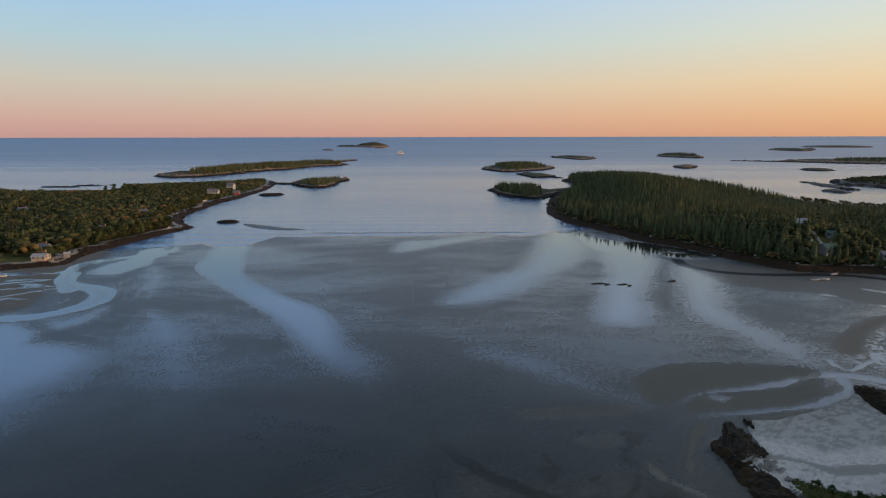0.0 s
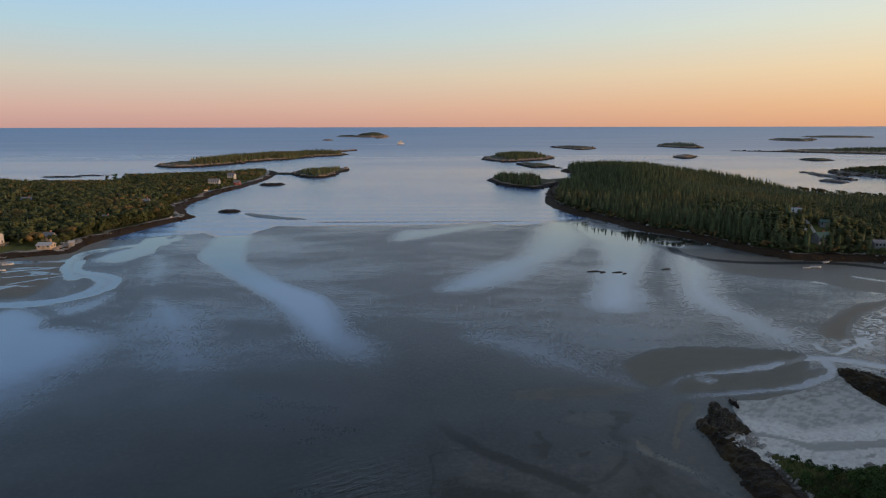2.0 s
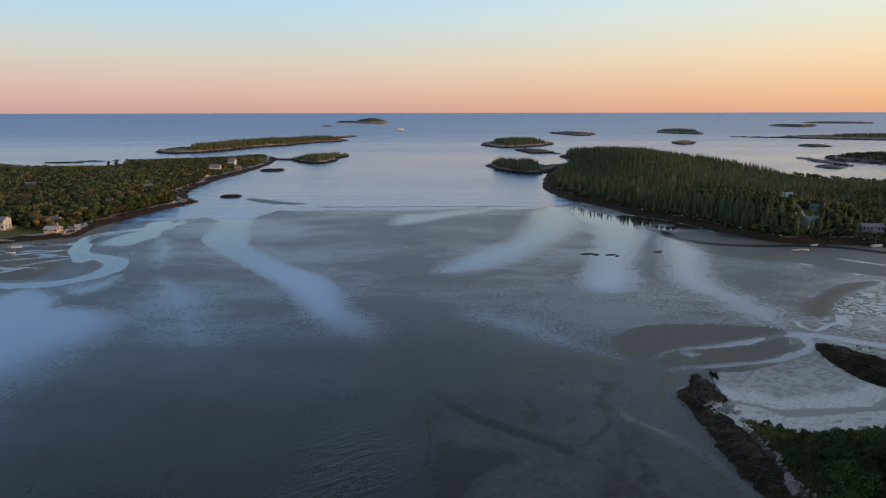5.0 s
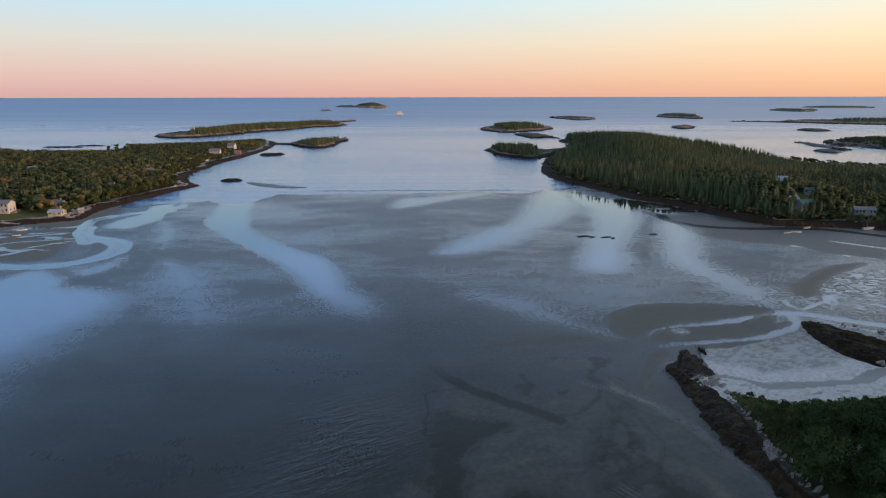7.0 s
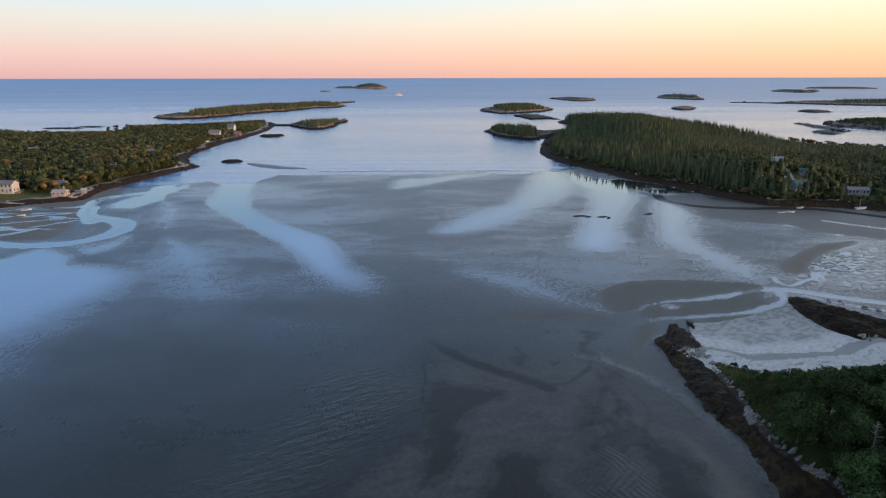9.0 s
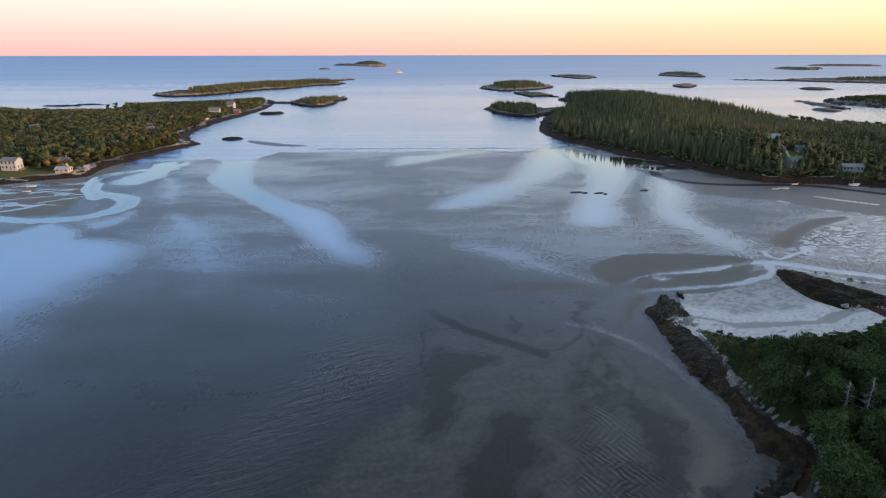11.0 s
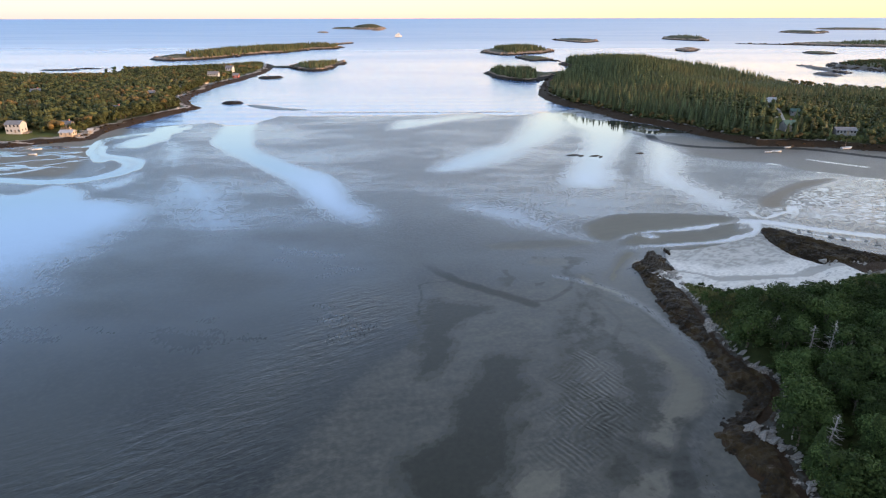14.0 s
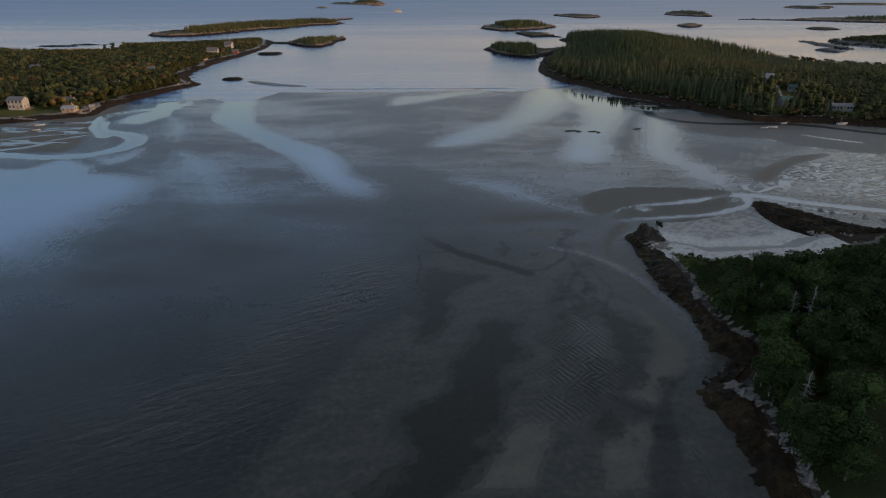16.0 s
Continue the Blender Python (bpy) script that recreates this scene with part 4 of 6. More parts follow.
def island(name, label, outline, rise, turf=True, step=None, rough=1.0, seed=0, cliff=2.2, rock=None):
    """An island of rock with a turf top, from its shore outline."""
    c = curve(outline)
    lo, hi = c.min(0), c.max(0)
    size = max(hi - lo)
    step = step or max(0.8, size / 110)
    xs, ys = np.arange(lo[0] - 3 * step, hi[0] + 3 * step, step), np.arange(lo[1] - 3 * step, hi[1] + 3 * step, step)
    X, Y = np.meshgrid(xs, ys)
    w = size * 0.05
    px = X + w * 2 * (fbm(X / (w * 5), Y / (w * 5), 3, seed + 3) - 0.5)
    py = Y + w * 2 * (fbm(X / (w * 5), Y / (w * 5), 3, seed + 7) - 0.5)
    d = inside(px, py, c, size)
    width = max(d.max(), 1e-3)
    crag = np.abs(fbm(X / (6 * rough), Y / (6 * rough), 4, seed + 9) - 0.5) * 2 + 0.9 * (fbm(X / (24 * rough), Y / (24 * rough), 2, seed + 12) - 0.45)
    Z = smooth(-1, 0.12 * width + 2, d) * cliff * (0.6 + 0.8 * crag) + rise * smooth(0, 0.8 * width, d) ** 0.8
    Z = np.where(d < -step, -1.5, Z) + far_rise(Y) - np.where(d < 0, 0.6, 0)
    keep = (d > -2.5 * step).ravel()
    f = grid_faces(len(ys), len(xs))
    f = f[keep[f].all(1)]
    used, inv = np.unique(f, return_inverse=True)
    v = np.stack([X.ravel(), Y.ravel(), Z.ravel()], -1)[used]
    f = inv.reshape(-1, 4)
    dd = d.ravel()[used]
    edge_at = (0.22 * width + 2 + 2 * (fbm(v[:, 0] / 9, v[:, 1] / 9, 3, seed) - 0.5) * 3)
    slots = (dd[f].mean(1) > edge_at[f].mean(1)).astype(int) if turf else np.zeros(len(f), int)
    ob = new(name, mesh_data(name, v, f, [rock or M_ISLE, M_TURF], None, True, slots))
    tagged(ob, label, "island")

    def height(x, y):
        i = np.clip(np.rint((x - xs[0]) / step).astype(int), 0, len(xs) - 1)
        j = np.clip(np.rint((y - ys[0]) / step).astype(int), 0, len(ys) - 1)
        return Z[j, i], d[j, i]
    ISLES.append((c, height, size, rock or M_ISLE))
    return ob, c, height


# ---- trees ----
def spruce_arrays(rng, h, r, tiers, per, lift=0.09, core=0.5):
    """Crown of drooping boughs round a dark core; returns crown verts, tris and trunk verts, tris."""
    v, f = [], []

    def tri(a, b, c):
        n = len(v)
        v.extend((a, b, c))
        f.append((n, n + 1, n + 2))
    base = h * rng.uniform(0.05, 0.16)
    k = 6
    for i in range(k):
        a0, a1 = 2 * math.pi * i / k, 2 * math.pi * (i + 1) / k
        tri((math.cos(a0) * r * core, math.sin(a0) * r * core, base), (math.cos(a1) * r * core, math.sin(a1) * r * core, base), (0, 0, h * 0.93))
    for t in range(tiers):
        s = t / (tiers - 1)
        z = base + (h - base) * s ** 0.9
        rad = r * (1 - s) ** 0.72 * rng.uniform(0.75, 1.15) + 0.02 * h
        spin = rng.uniform(0, 6.28)
        for b in range(per):
            a = spin + 6.283 * (b + rng.uniform(-0.3, 0.3)) / per
            q = rad * rng.uniform(0.65, 1.2)
            droop = q * rng.uniform(0.25, 0.55)
            w = (0.42 * q + 0.03 * h) * (lift / 0.09) ** 0.8
            ca, sa = math.cos(a), math.sin(a)
            tip = (ca * q, sa * q, z - droop)
            l = (ca * q * 0.5 - sa * w, sa * q * 0.5 + ca * w, z - droop * 0.75)
            rr = (ca * q * 0.5 + sa * w, sa * q * 0.5 - ca * w, z - droop * 0.75)
            top = (0, 0, z + lift * h)
            tri(top, l, tip)
            tri(top, tip, rr)
    tri((0.008 * h, 0, h * 0.9), (-0.008 * h, 0.004 * h, h * 0.9), (0, 0, h * 1.04))
    tv, tf = limb([(0, 0, -0.8), (0, 0, h * 0.6)], [0.022 * h, 0.01 * h], 5)
    return np.array(v), np.array(f), tv, tf


def limb(points, radii, sides=5):
    """A tapered branch through points, as triangles."""
    v, f = [], []
    for (x, y, z), r in zip(points, radii):
        for i in range(sides):
            a = 6.283 * i / sides
            v.append((x + r * math.cos(a), y + r * math.sin(a), z))
    for k in range(len(points) - 1):
        for i in range(sides):
            a, b = k * sides + i, k * sides + (i + 1) % sides
            f += [(a, b, b + sides), (a, b + sides, a + sides)]
    return np.array(v), np.array(f)


def joined(pieces):
    vs, fs, n = [], [], 0
    for v, f in pieces:
        vs.append(v)
        fs.append(np.asarray(f) + n)
        n += len(v)
    return np.concatenate(vs), np.concatenate(fs)


def broad_arrays(rng, h, r, leaves, leaf, lobes, low=0.42, core=0.62, loose=0.55, lump=(0.34, 0.56)):
    """Crown of leaf sprays on uneven lobes with gaps; returns crown and wood."""
    centres = []
    for i in range(lobes):
        a, q = rng.uniform(0, 6.283), r * math.sqrt(rng.uniform(0.0, 0.55))
        z = h * rng.uniform(low, 0.84) if i else h * 0.8
        centres.append((math.cos(a) * q, math.sin(a) * q, z, r * rng.uniform(*lump)))
    v, f = [], []
    n_each = leaves // lobes
    for cx, cy, cz, cr in centres:
        d = rng.normal(size=(n_each, 3))
        d /= np.linalg.norm(d, axis=1)[:, None]
        d[:, 2] = np.where(d[:, 2] < -0.45, -d[:, 2], d[:, 2])
        q = cr * rng.uniform(0.72, 1.12, n_each)[:, None]
        c = np.array([cx, cy, cz]) + d * q * np.array([1, 1, 0.8])
        nrm = d + rng.normal(size=(n_each, 3)) * loose
        nrm /= np.linalg.norm(nrm, axis=1)[:, None]
        t = np.cross(nrm, rng.normal(size=(n_each, 3)))
        t /= np.linalg.norm(t, axis=1)[:, None]
        b = np.cross(nrm, t)
        s = leaf * rng.uniform(0.55, 1.3, n_each)[:, None]
        quad = np.stack([c - t * s, c - b * s * 0.7, c + t * s, c + b * s * 0.7], 1)
        base = len(v) * 0 + sum(len(x) for x in v)
        v.append(quad.reshape(-1, 3))
        i = base + np.arange(n_each)[:, None] * 4
        f.append(np.concatenate([i + [0, 1, 2], i + [0, 2, 3]], 0).reshape(-1, 3))
        # the dense inside of the lobe
        bm = bmesh.new()
        bmesh.ops.create_icosphere(bm, subdivisions=1, radius=cr * core)
        cv = np.array([p.co[:] for p in bm.verts]) * rng.uniform(0.8, 1.1, (len(bm.verts), 1)) * [1, 1, 0.8] + [cx, cy, cz]
        cf = np.array([[p.index for p in q.verts] for q in bm.faces])
        bm.free()
        f.append(cf + sum(len(x) for x in v))
        v.append(cv)
    crown = np.concatenate(v), np.concatenate(f)
    wood = [limb([(0, 0, -0.8), (0.1, 0, h * 0.3), (0, 0.1, h * 0.6)], [0.03 * h, 0.022 * h, 0.01 * h], 6)]
    for cx, cy, cz, cr in centres[:6]:
        wood.append(limb([(0, 0, h * 0.28), (cx * 0.5, cy * 0.5, (h * 0.28 + cz) / 2), (cx, cy, cz)], [0.014 * h, 0.009 * h, 0.003 * h], 4))
    wv, wf = joined(wood)
    return crown[0], crown[1], wv, wf


def scatter(poly, spacing, rng, test):
    """Jittered places inside an outline that pass the test (given arrays x, y)."""
    c = curve(poly)
    lo, hi = c.min(0), c.max(0)
    X, Y = np.meshgrid(np.arange(lo[0], hi[0], spacing), np.arange(lo[1], hi[1], spacing))
    x = X.ravel() + rng.uniform(-0.45, 0.45, X.size) * spacing
    y = Y.ravel() + rng.uniform(-0.45, 0.45, X.size) * spacing
    ok = test(x, y)
    return x[ok], y[ok]


def wood_stuff(name, label, x, y, z, kinds, sizes, mat, rng, tints=None, rounded=False):
    """A whole wood as one object: each tree a turned and sized copy of one of the kinds."""
    vs, fs, ts, n = [], [], [], 0
    which = rng.integers(0, len(kinds), len(x))
    turn, tall, wide = rng.uniform(0, 6.283, len(x)), sizes, sizes * rng.uniform(0.85, 1.2, len(x))
    tint = rng.uniform(0, 1, len(x)) if tints is None else tints
    for k, (kv, kf) in enumerate(kinds):
        m = np.nonzero(which == k)[0]
        if not len(m):
            continue
        c, s = np.cos(turn[m])[:, None], np.sin(turn[m])[:, None]
        px = (kv[None, :, 0] * c - kv[None, :, 1] * s) * wide[m][:, None] + x[m][:, None]
        py = (kv[None, :, 0] * s + kv[None, :, 1] * c) * wide[m][:, None] + y[m][:, None]
        pz = kv[None, :, 2] * tall[m][:, None] + z[m][:, None]
        vs.append(np.stack([px, py, pz], -1).reshape(-1, 3))
        fs.append((kf[None] + (np.arange(len(m)) * len(kv))[:, None, None]).reshape(-1, 3) + n)
        ts.append(np.repeat(tint[m], len(kv)))
        n += len(m) * len(kv)
    ob = new(name, mesh_data(name, np.concatenate(vs), np.concatenate(fs), mat, {"tint": np.concatenate(ts)}, rounded))
    return tagged(ob, label, "woodland", kind="stuff")


def tree_thing(name, label, category, crown, wood, mat, bark, tint, group=""):
    """A tree as a thing with trunk and crown; copies are made of it."""
    root = tagged(new(name), label, category, group)
    part("trunk", mesh_data("trunk", *wood, bark), None, root)
    part("crown", mesh_data("crown", *crown, mat, {"tint": np.full(len(crown[0]), tint)}), None, root)
    return root


def plant(models, places, rng, size=(0.8, 1.2)):
    """Copies of the models, parts and all, at the places; the models themselves take the first ones."""
    used = set()
    kids = [list(m.children) for m in models]
    px, py = np.array([p[0] for p in places]), np.array([p[1] for p in places])
    floor = forest_floor(px, py)
    for x, y, zz in zip(px, py, floor):
        k = int(rng.integers(0, len(models)))
        s = float(rng.uniform(*size))
        m = Matrix.Translation((x, y, zz)) @ Matrix.Rotation(rng.uniform(0, 6.283), 4, "Z")
        ob = models[k]
        if k in used:
            ob = models[k].copy()
            scene.collection.objects.link(ob)
            for kid in kids[k]:
                c = kid.copy()
                scene.collection.objects.link(c)
                c.parent = ob
        used.add(k)
        ob.matrix_basis = m
        ob.scale = (s * rng.uniform(0.9, 1.15),) * 2 + (s,)
    for k, ob in enumerate(models):
        if k not in used:
            for c in kids[k] + [ob]:
                bpy.data.objects.remove(c)


rng = np.random.default_rng(7)
SPRUCE_FAR = [spruce_arrays(rng, 1.0, rng.uniform(0.19, 0.29), 7, 6)[:2] for _ in range(8)]
SPRUCE_SLIM = [spruce_arrays(rng, 1.0, rng.uniform(0.2, 0.3), 6, 5)[:2] for _ in range(5)]
SPRUCE_TINY = [spruce_arrays(rng, 1.0, rng.uniform(0.32, 0.5), 4, 5)[:2] for _ in range(4)]
BROAD_FAR = [broad_arrays(rng, 1.0, rng.uniform(0.42, 0.55), 44, 0.08, 4, 0.3, 0.9, 0.35, (0.5, 0.74))[:2] for _ in range(8)]
BROAD_BACK = [broad_arrays(rng, 1.0, rng.uniform(0.45, 0.6), 24, 0.09, 3, 0.3, 0.92, 0.35, (0.52, 0.78))[:2] for _ in range(6)]

def off(x, y, circles):
    ok = np.ones(x.shape, bool)
    for cx, cy, r in circles:
        ok &= (x - cx) ** 2 + (y - cy) ** 2 > r * r
    return ok


def on_right(x, y):
    return (inside(x, y, curve(RIGHT_SHORE), 200) > 10.5) & off(x, y, CLEAR_RIGHT) & (np.abs(x) < 0.8 * (y + 48)) & ~((x > 150) & (x < 210) & (y > 850) & (y < 900))


def on_left(x, y):
    return (inside(x, y, curve(LEFT_SHORE), 200) > 13) & off(x, y, CLEAR_LEFT) & (np.abs(x) < 0.82 * (y + 50))


x, y = scatter(RIGHT_SHORE, 4.2, rng, on_right)
front = inside(x, y, curve(RIGHT_SHORE), 200) < 15
keep_front = np.nonzero(front & (y < 480) & (x < 260))[0]
front_places = list(zip(x[keep_front], y[keep_front]))
rest = np.ones(len(x), bool)
rest[keep_front] = False
x, y = x[rest], y[rest]
z = forest_floor(x, y)
patch = fbm(x / 60, y / 60, 3, 91)
mixed = (x > 190) & (y < 470) & (rng.uniform(0, 1, len(x)) < 0.40 + 0.3 * (patch > 0.5))
size = (6.4 + 6.5 * rng.beta(1.6, 3, len(x)) + 1.6 * (patch - 0.5)) * (1 - 0.55 * smooth(190, 290, x) * (1 - smooth(600, 820, y))) * (1 - 0.45 * np.exp(-((y - 620) / 55) ** 2))
# patches of sun-warmed colour painted into the spruces; turning leaves on the broadleaf trees
warmth = np.clip(1.02 * fbm(x / 55, y / 55, 3, 95) + 0.2 * rng.uniform(-1, 1, len(x)), 0, 0.99)
for words, m, kinds in (("dense dark green spruce wood on the headland", ~mixed & (y < 540), SPRUCE_FAR), ("spruce wood on the headland's far ridge", ~mixed & (y >= 540), SPRUCE_SLIM)):
    wood_stuff("spruce_wood", words, x[m], y[m], z[m], kinds, size[m], M_SPRUCE, rng, warmth[m])
wood_stuff("broadleaf_wood", "broadleaf trees turning yellow among the spruces", x[mixed], y[mixed], z[mixed], BROAD_FAR, size[mixed] * 0.75, M_BROAD, rng, 0.82 * warmth[mixed], True)
models = []
for i in range(5):
    cv, cf, tv, tf = spruce_arrays(rng, 12.5, rng.uniform(1.5, 2.4), 15, 8)
    models.append(tree_thing("spruce_tree", "dark green spruce tree at the edge of the headland wood", "tree", (cv, cf), (tv, tf), M_SPRUCE, M_BARK, rng.uniform(0, 0.6), "spruces along the headland shore"))
plant(models, front_places, rng, (0.38, 0.98))

x, y = scatter(LEFT_SHORE, 4.1, rng, on_left)
front = inside(x, y, curve(LEFT_SHORE), 200) < 19
keep_front = np.nonzero(front & (x > -330) & (y < 640))[0]
front_places = list(zip(x[keep_front], y[keep_front]))
rest = np.ones(len(x), bool)
rest[keep_front] = False
x, y = x[rest], y[rest]
z = forest_floor(x, y)
mixed = fbm(x / 40, y / 40, 3, 97) + rng.uniform(-0.2, 0.2, len(x)) + 0.12 * (y > 700) > 0.62
warmth = np.clip(1.15 * fbm(x / 45, y / 45, 3, 197) + 0.32 * rng.uniform(-1, 1, len(x)), 0, 0.99)
size = rng.uniform(4.6, 8.0, len(x)) * (1 - 0.35 * smooth(560, 700, y))
back = ~mixed & (y > 500)
mass = ~mixed & (y <= 500)
wood_stuff("broadleaf_wood", "low broadleaf wood in early autumn colour on the peninsula", x[mass], y[mass], z[mass], BROAD_FAR, size[mass], M_BROAD, rng, warmth[mass], True)
wood_stuff("broadleaf_wood", "low broadleaf wood along the outer peninsula", x[back], y[back], z[back], BROAD_BACK, size[back], M_BROAD, rng, warmth[back], True)
wood_stuff("spruce_wood", "scattered spruces in the peninsula's broadleaf wood", x[mixed], y[mixed], z[mixed], SPRUCE_FAR, size[mixed] * 1.15, M_SPRUCE, rng)
models = []
for i in range(5):
    cv, cf, tv, tf = broad_arrays(rng, 7.0, rng.uniform(3.2, 4.2), 480, 0.42, 9, 0.16)
    models.append(tree_thing("broadleaf_tree", "broadleaf tree in early autumn colour along the peninsula shore", "tree", (cv, cf), (tv, tf), M_BROAD, M_BARK, rng.uniform(0, 1), "trees along the peninsula shore"))
plant(models, front_places, rng, (0.7, 1.15))
# a pair of tall trees that stand above the far shore
models = [tree_thing("tall_pine_tree", "tall dark pine standing clear above the low wood", "tree", *[(a[0], a[1]) if j == 0 else (a[2], a[3]) for a in [broad_arrays(rng, 11, 3.6, 500, 0.5, 8, 0.25)] for j in (0, 1)], M_SPRUCE, M_BARK, 0.1)]
plant(models, [(-420, 770), (-432, 772), (-403, 766)], rng, (0.9, 1.1))


# ---- islands and their woods ----
def wood_on(name, label, outline, height, spacing, size, margin, kinds=SPRUCE_TINY, mat=None, box_=None):
    x, y = scatter(outline, spacing, rng, lambda a, b: (inside(a, b, curve(outline), 400) > margin) & (np.abs(a) < 0.8 * (b + 48)))
    if box_:
        m = (x > box_[0]) & (x < box_[1])
        x, y = x[m], y[m]
    z, d = height(x, y)
    wood_stuff(name, label, x, y, z - 0.5, kinds, rng.uniform(size[0], size[1], len(x)), mat or M_SPRUCE, rng)


I_OUTER = [(-529, 1115), (-481, 1066), (-451, 1066), (-412, 1096), (-389, 1181), (-361, 1281), (-324, 1325), (-300, 1452), (-251, 1482), (-240, 1571), (-290, 1600), (-360, 1560), (-440, 1420), (-490, 1250), (-500, 1160)]
ob, c, hgt = island("island", "long wooded island with a pale rocky shore", I_OUTER, 5, seed=100, cliff=4)
wood_on("island_wood", "spruce wood on the long island", [(-465, 1100), (-440, 1092), (-420, 1115), (-402, 1190), (-372, 1290), (-335, 1340), (-310, 1462), (-262, 1496), (-262, 1560), (-300, 1580), (-360, 1540), (-430, 1410), (-475, 1240)], hgt, 5.2, (5.2, 9.0), 1)
I_ISLET = [(-226, 914), (-205, 859), (-183, 829), (-164, 858), (-158, 936), (-164, 1020), (-185, 1000), (-205, 960)]
ob, c, hgt = island("island", "small wooded islet at the end of a grassy spit", I_ISLET, 2.5, seed=110, cliff=2.2)
wood_on("island_wood", "spruces and scrub on the small islet", I_ISLET, hgt, 4.4, (3.5, 7), 9)
island("grassy_spit", "low green grassy spit joining the islet to the peninsula", [(-262, 905), (-240, 898), (-205, 893), (-205, 915), (-250, 925)], 1.5, seed=115, cliff=0.6)
I_R1 = [(60, 815), (61, 755), (72, 709), (90, 688), (105, 681), (119, 692), (132, 720), (142, 770), (120, 800), (95, 822)]
ob, c, hgt = island("island", "spruce-covered islet with a dark weedy rock shore", I_R1, 2, seed=120, cliff=2.5)
wood_on("island_wood", "dense spruce wood covering the islet", [(64, 805), (66, 757), (77, 716), (92, 697), (104, 692), (116, 715), (118, 760), (110, 795), (92, 812)], hgt, 3.8, (5.5, 9.5), 1)
island("grassy_spit", "low green grassy bar between islet and headland", [(112, 745), (125, 725), (150, 770), (172, 800), (165, 815), (130, 795)], 1.8, seed=125, cliff=0.8)
I_R2 = [(82, 1360), (100, 1245), (131, 1204), (169, 1243), (211, 1285), (244, 1354), (225, 1430), (160, 1460), (110, 1430)]
ob, c, hgt = island("island", "round wooded island with a rocky shore", I_R2, 7, seed=130, cliff=3)
wood_on("island_wood", "low spruce wood on the round island", [(112, 1350), (122, 1262), (140, 1228), (168, 1262), (205, 1300), (228, 1354), (212, 1412), (160, 1440), (122, 1415)], hgt, 5.0, (4.5, 8), 1)
island("rock_ledge", "bare low rock ledge beside the round island", [(135, 1147), (140, 1085), (152, 1034), (170, 1046), (186, 1048), (200, 1030), (195, 1065), (185, 1120), (160, 1160)], 3, seed=135, cliff=1.8)
island("island", "bare low island of pale rock and turf far out", [(368, 2115), (388, 1949), (429, 1851), (489, 1980), (470, 2060), (420, 2120)], 5, seed=140, cliff=3)
ob, c, hgt = island("island", "humped rocky island with scrub on top", [(755, 2160), (779, 2036), (820, 1975), (850, 2000), (850, 2120), (800, 2190)], 9, seed=150, cliff=4)
wood_on("island_wood", "scrubby trees on the humped island", [(790, 2130), (800, 2060), (825, 2010), (842, 2030), (840, 2110), (805, 2150)], hgt, 10, (4, 8), 2)
island("rock_ledge", "smooth grey rock hump awash in the sea", [(523, 1396), (523, 1330), (550, 1345), (587, 1420), (560, 1450)], 4, False, seed=160, cliff=2)
island("rock_ledge", "low rock hump with turf off the shore", [(742, 1268), (748, 1225), (794, 1240), (805, 1280), (770, 1310)], 2.5, seed=170, cliff=1.5)
I_R7 = [(953, 1705), (1050, 1600), (1150, 1520), (1300, 1480), (1900, 1500), (1900, 1800), (1400, 1850), (1100, 1800)]
ob, c, hgt = island("headland", "far low wooded headland behind a sand bar", I_R7, 5, seed=180, cliff=3)
wood_on("island_wood", "far wood along the distant headland", [(1060, 1650), (1150, 1570), (1300, 1510), (1890, 1520), (1890, 1780), (1400, 1830), (1150, 1760)], hgt, 9, (3, 8), 2)
island("sand_bar", "long pale sand bar off the far headland", [(808, 1760), (900, 1690), (1000, 1590), (1100, 1500), (1250, 1440), (1350, 1440), (1250, 1500), (1050, 1620), (930, 1730)], 1.2, False, seed=185, cliff=1.0)
I_R8 = [(590, 932), (572, 885), (566, 862), (584, 845), (592, 798), (640, 760), (900, 700), (900, 1000), (740, 1010), (660, 990), (622, 970)]
ob, c, hgt = island("headland", "low scrubby headland with dark rock ledges", I_R8, 6, seed=190, cliff=2, rock=M_LEDGE)
wood_on("island_wood", "low scrub on the rocky headland", [(600, 920), (588, 872), (605, 840), (612, 800), (890, 730), (890, 985), (740, 995), (655, 975)], hgt, 6, (2.5, 5), 2, BROAD_FAR, M_BROAD)
island("rock_ledge", "long dark ledge running out from the headland", [(546, 936), (552, 898), (550, 846), (542, 790), (526, 788), (524, 836), (531, 877)], 1, False, seed=195, cliff=1.4, rock=M_LEDGE)
island("rock_ledge", "dark weedy ledge just above the water", [(484, 784), (500, 792), (512, 790), (507, 757), (489, 741), (480, 757)], 1.0, False, seed=197, cliff=1.4, rock=M_LEDGE)
island("island", "low bare island far out", [(1661, 3129), (1655, 2945), (1720, 2900), (1800, 3000), (1760, 3150)], 7, seed=200, cliff=4)
island("rock_ledge", "thin rock ledge far out at sea", [(1815, 3120), (1850, 3080), (1890, 3100), (1880, 3140)], 5, seed=203, cliff=4)
island("island", "long low island near the horizon", [(2080, 3560), (2150, 3480), (2329, 3446), (2450, 3480), (2380, 3560), (2200, 3600)], 6, seed=206, cliff=4)
ob, c, hgt = island("island", "humped island far out near the horizon", [(-538, 3735), (-500, 3640), (-420, 3610), (-350, 3640), (-330, 3740), (-420, 3830)], 20, seed=210, cliff=6)
island("rock_ledge", "low tail of rock running out from the far island", [(-655, 3740), (-600, 3690), (-520, 3670), (-500, 3700), (-540, 3750), (-610, 3765)], 6, seed=213, cliff=4)
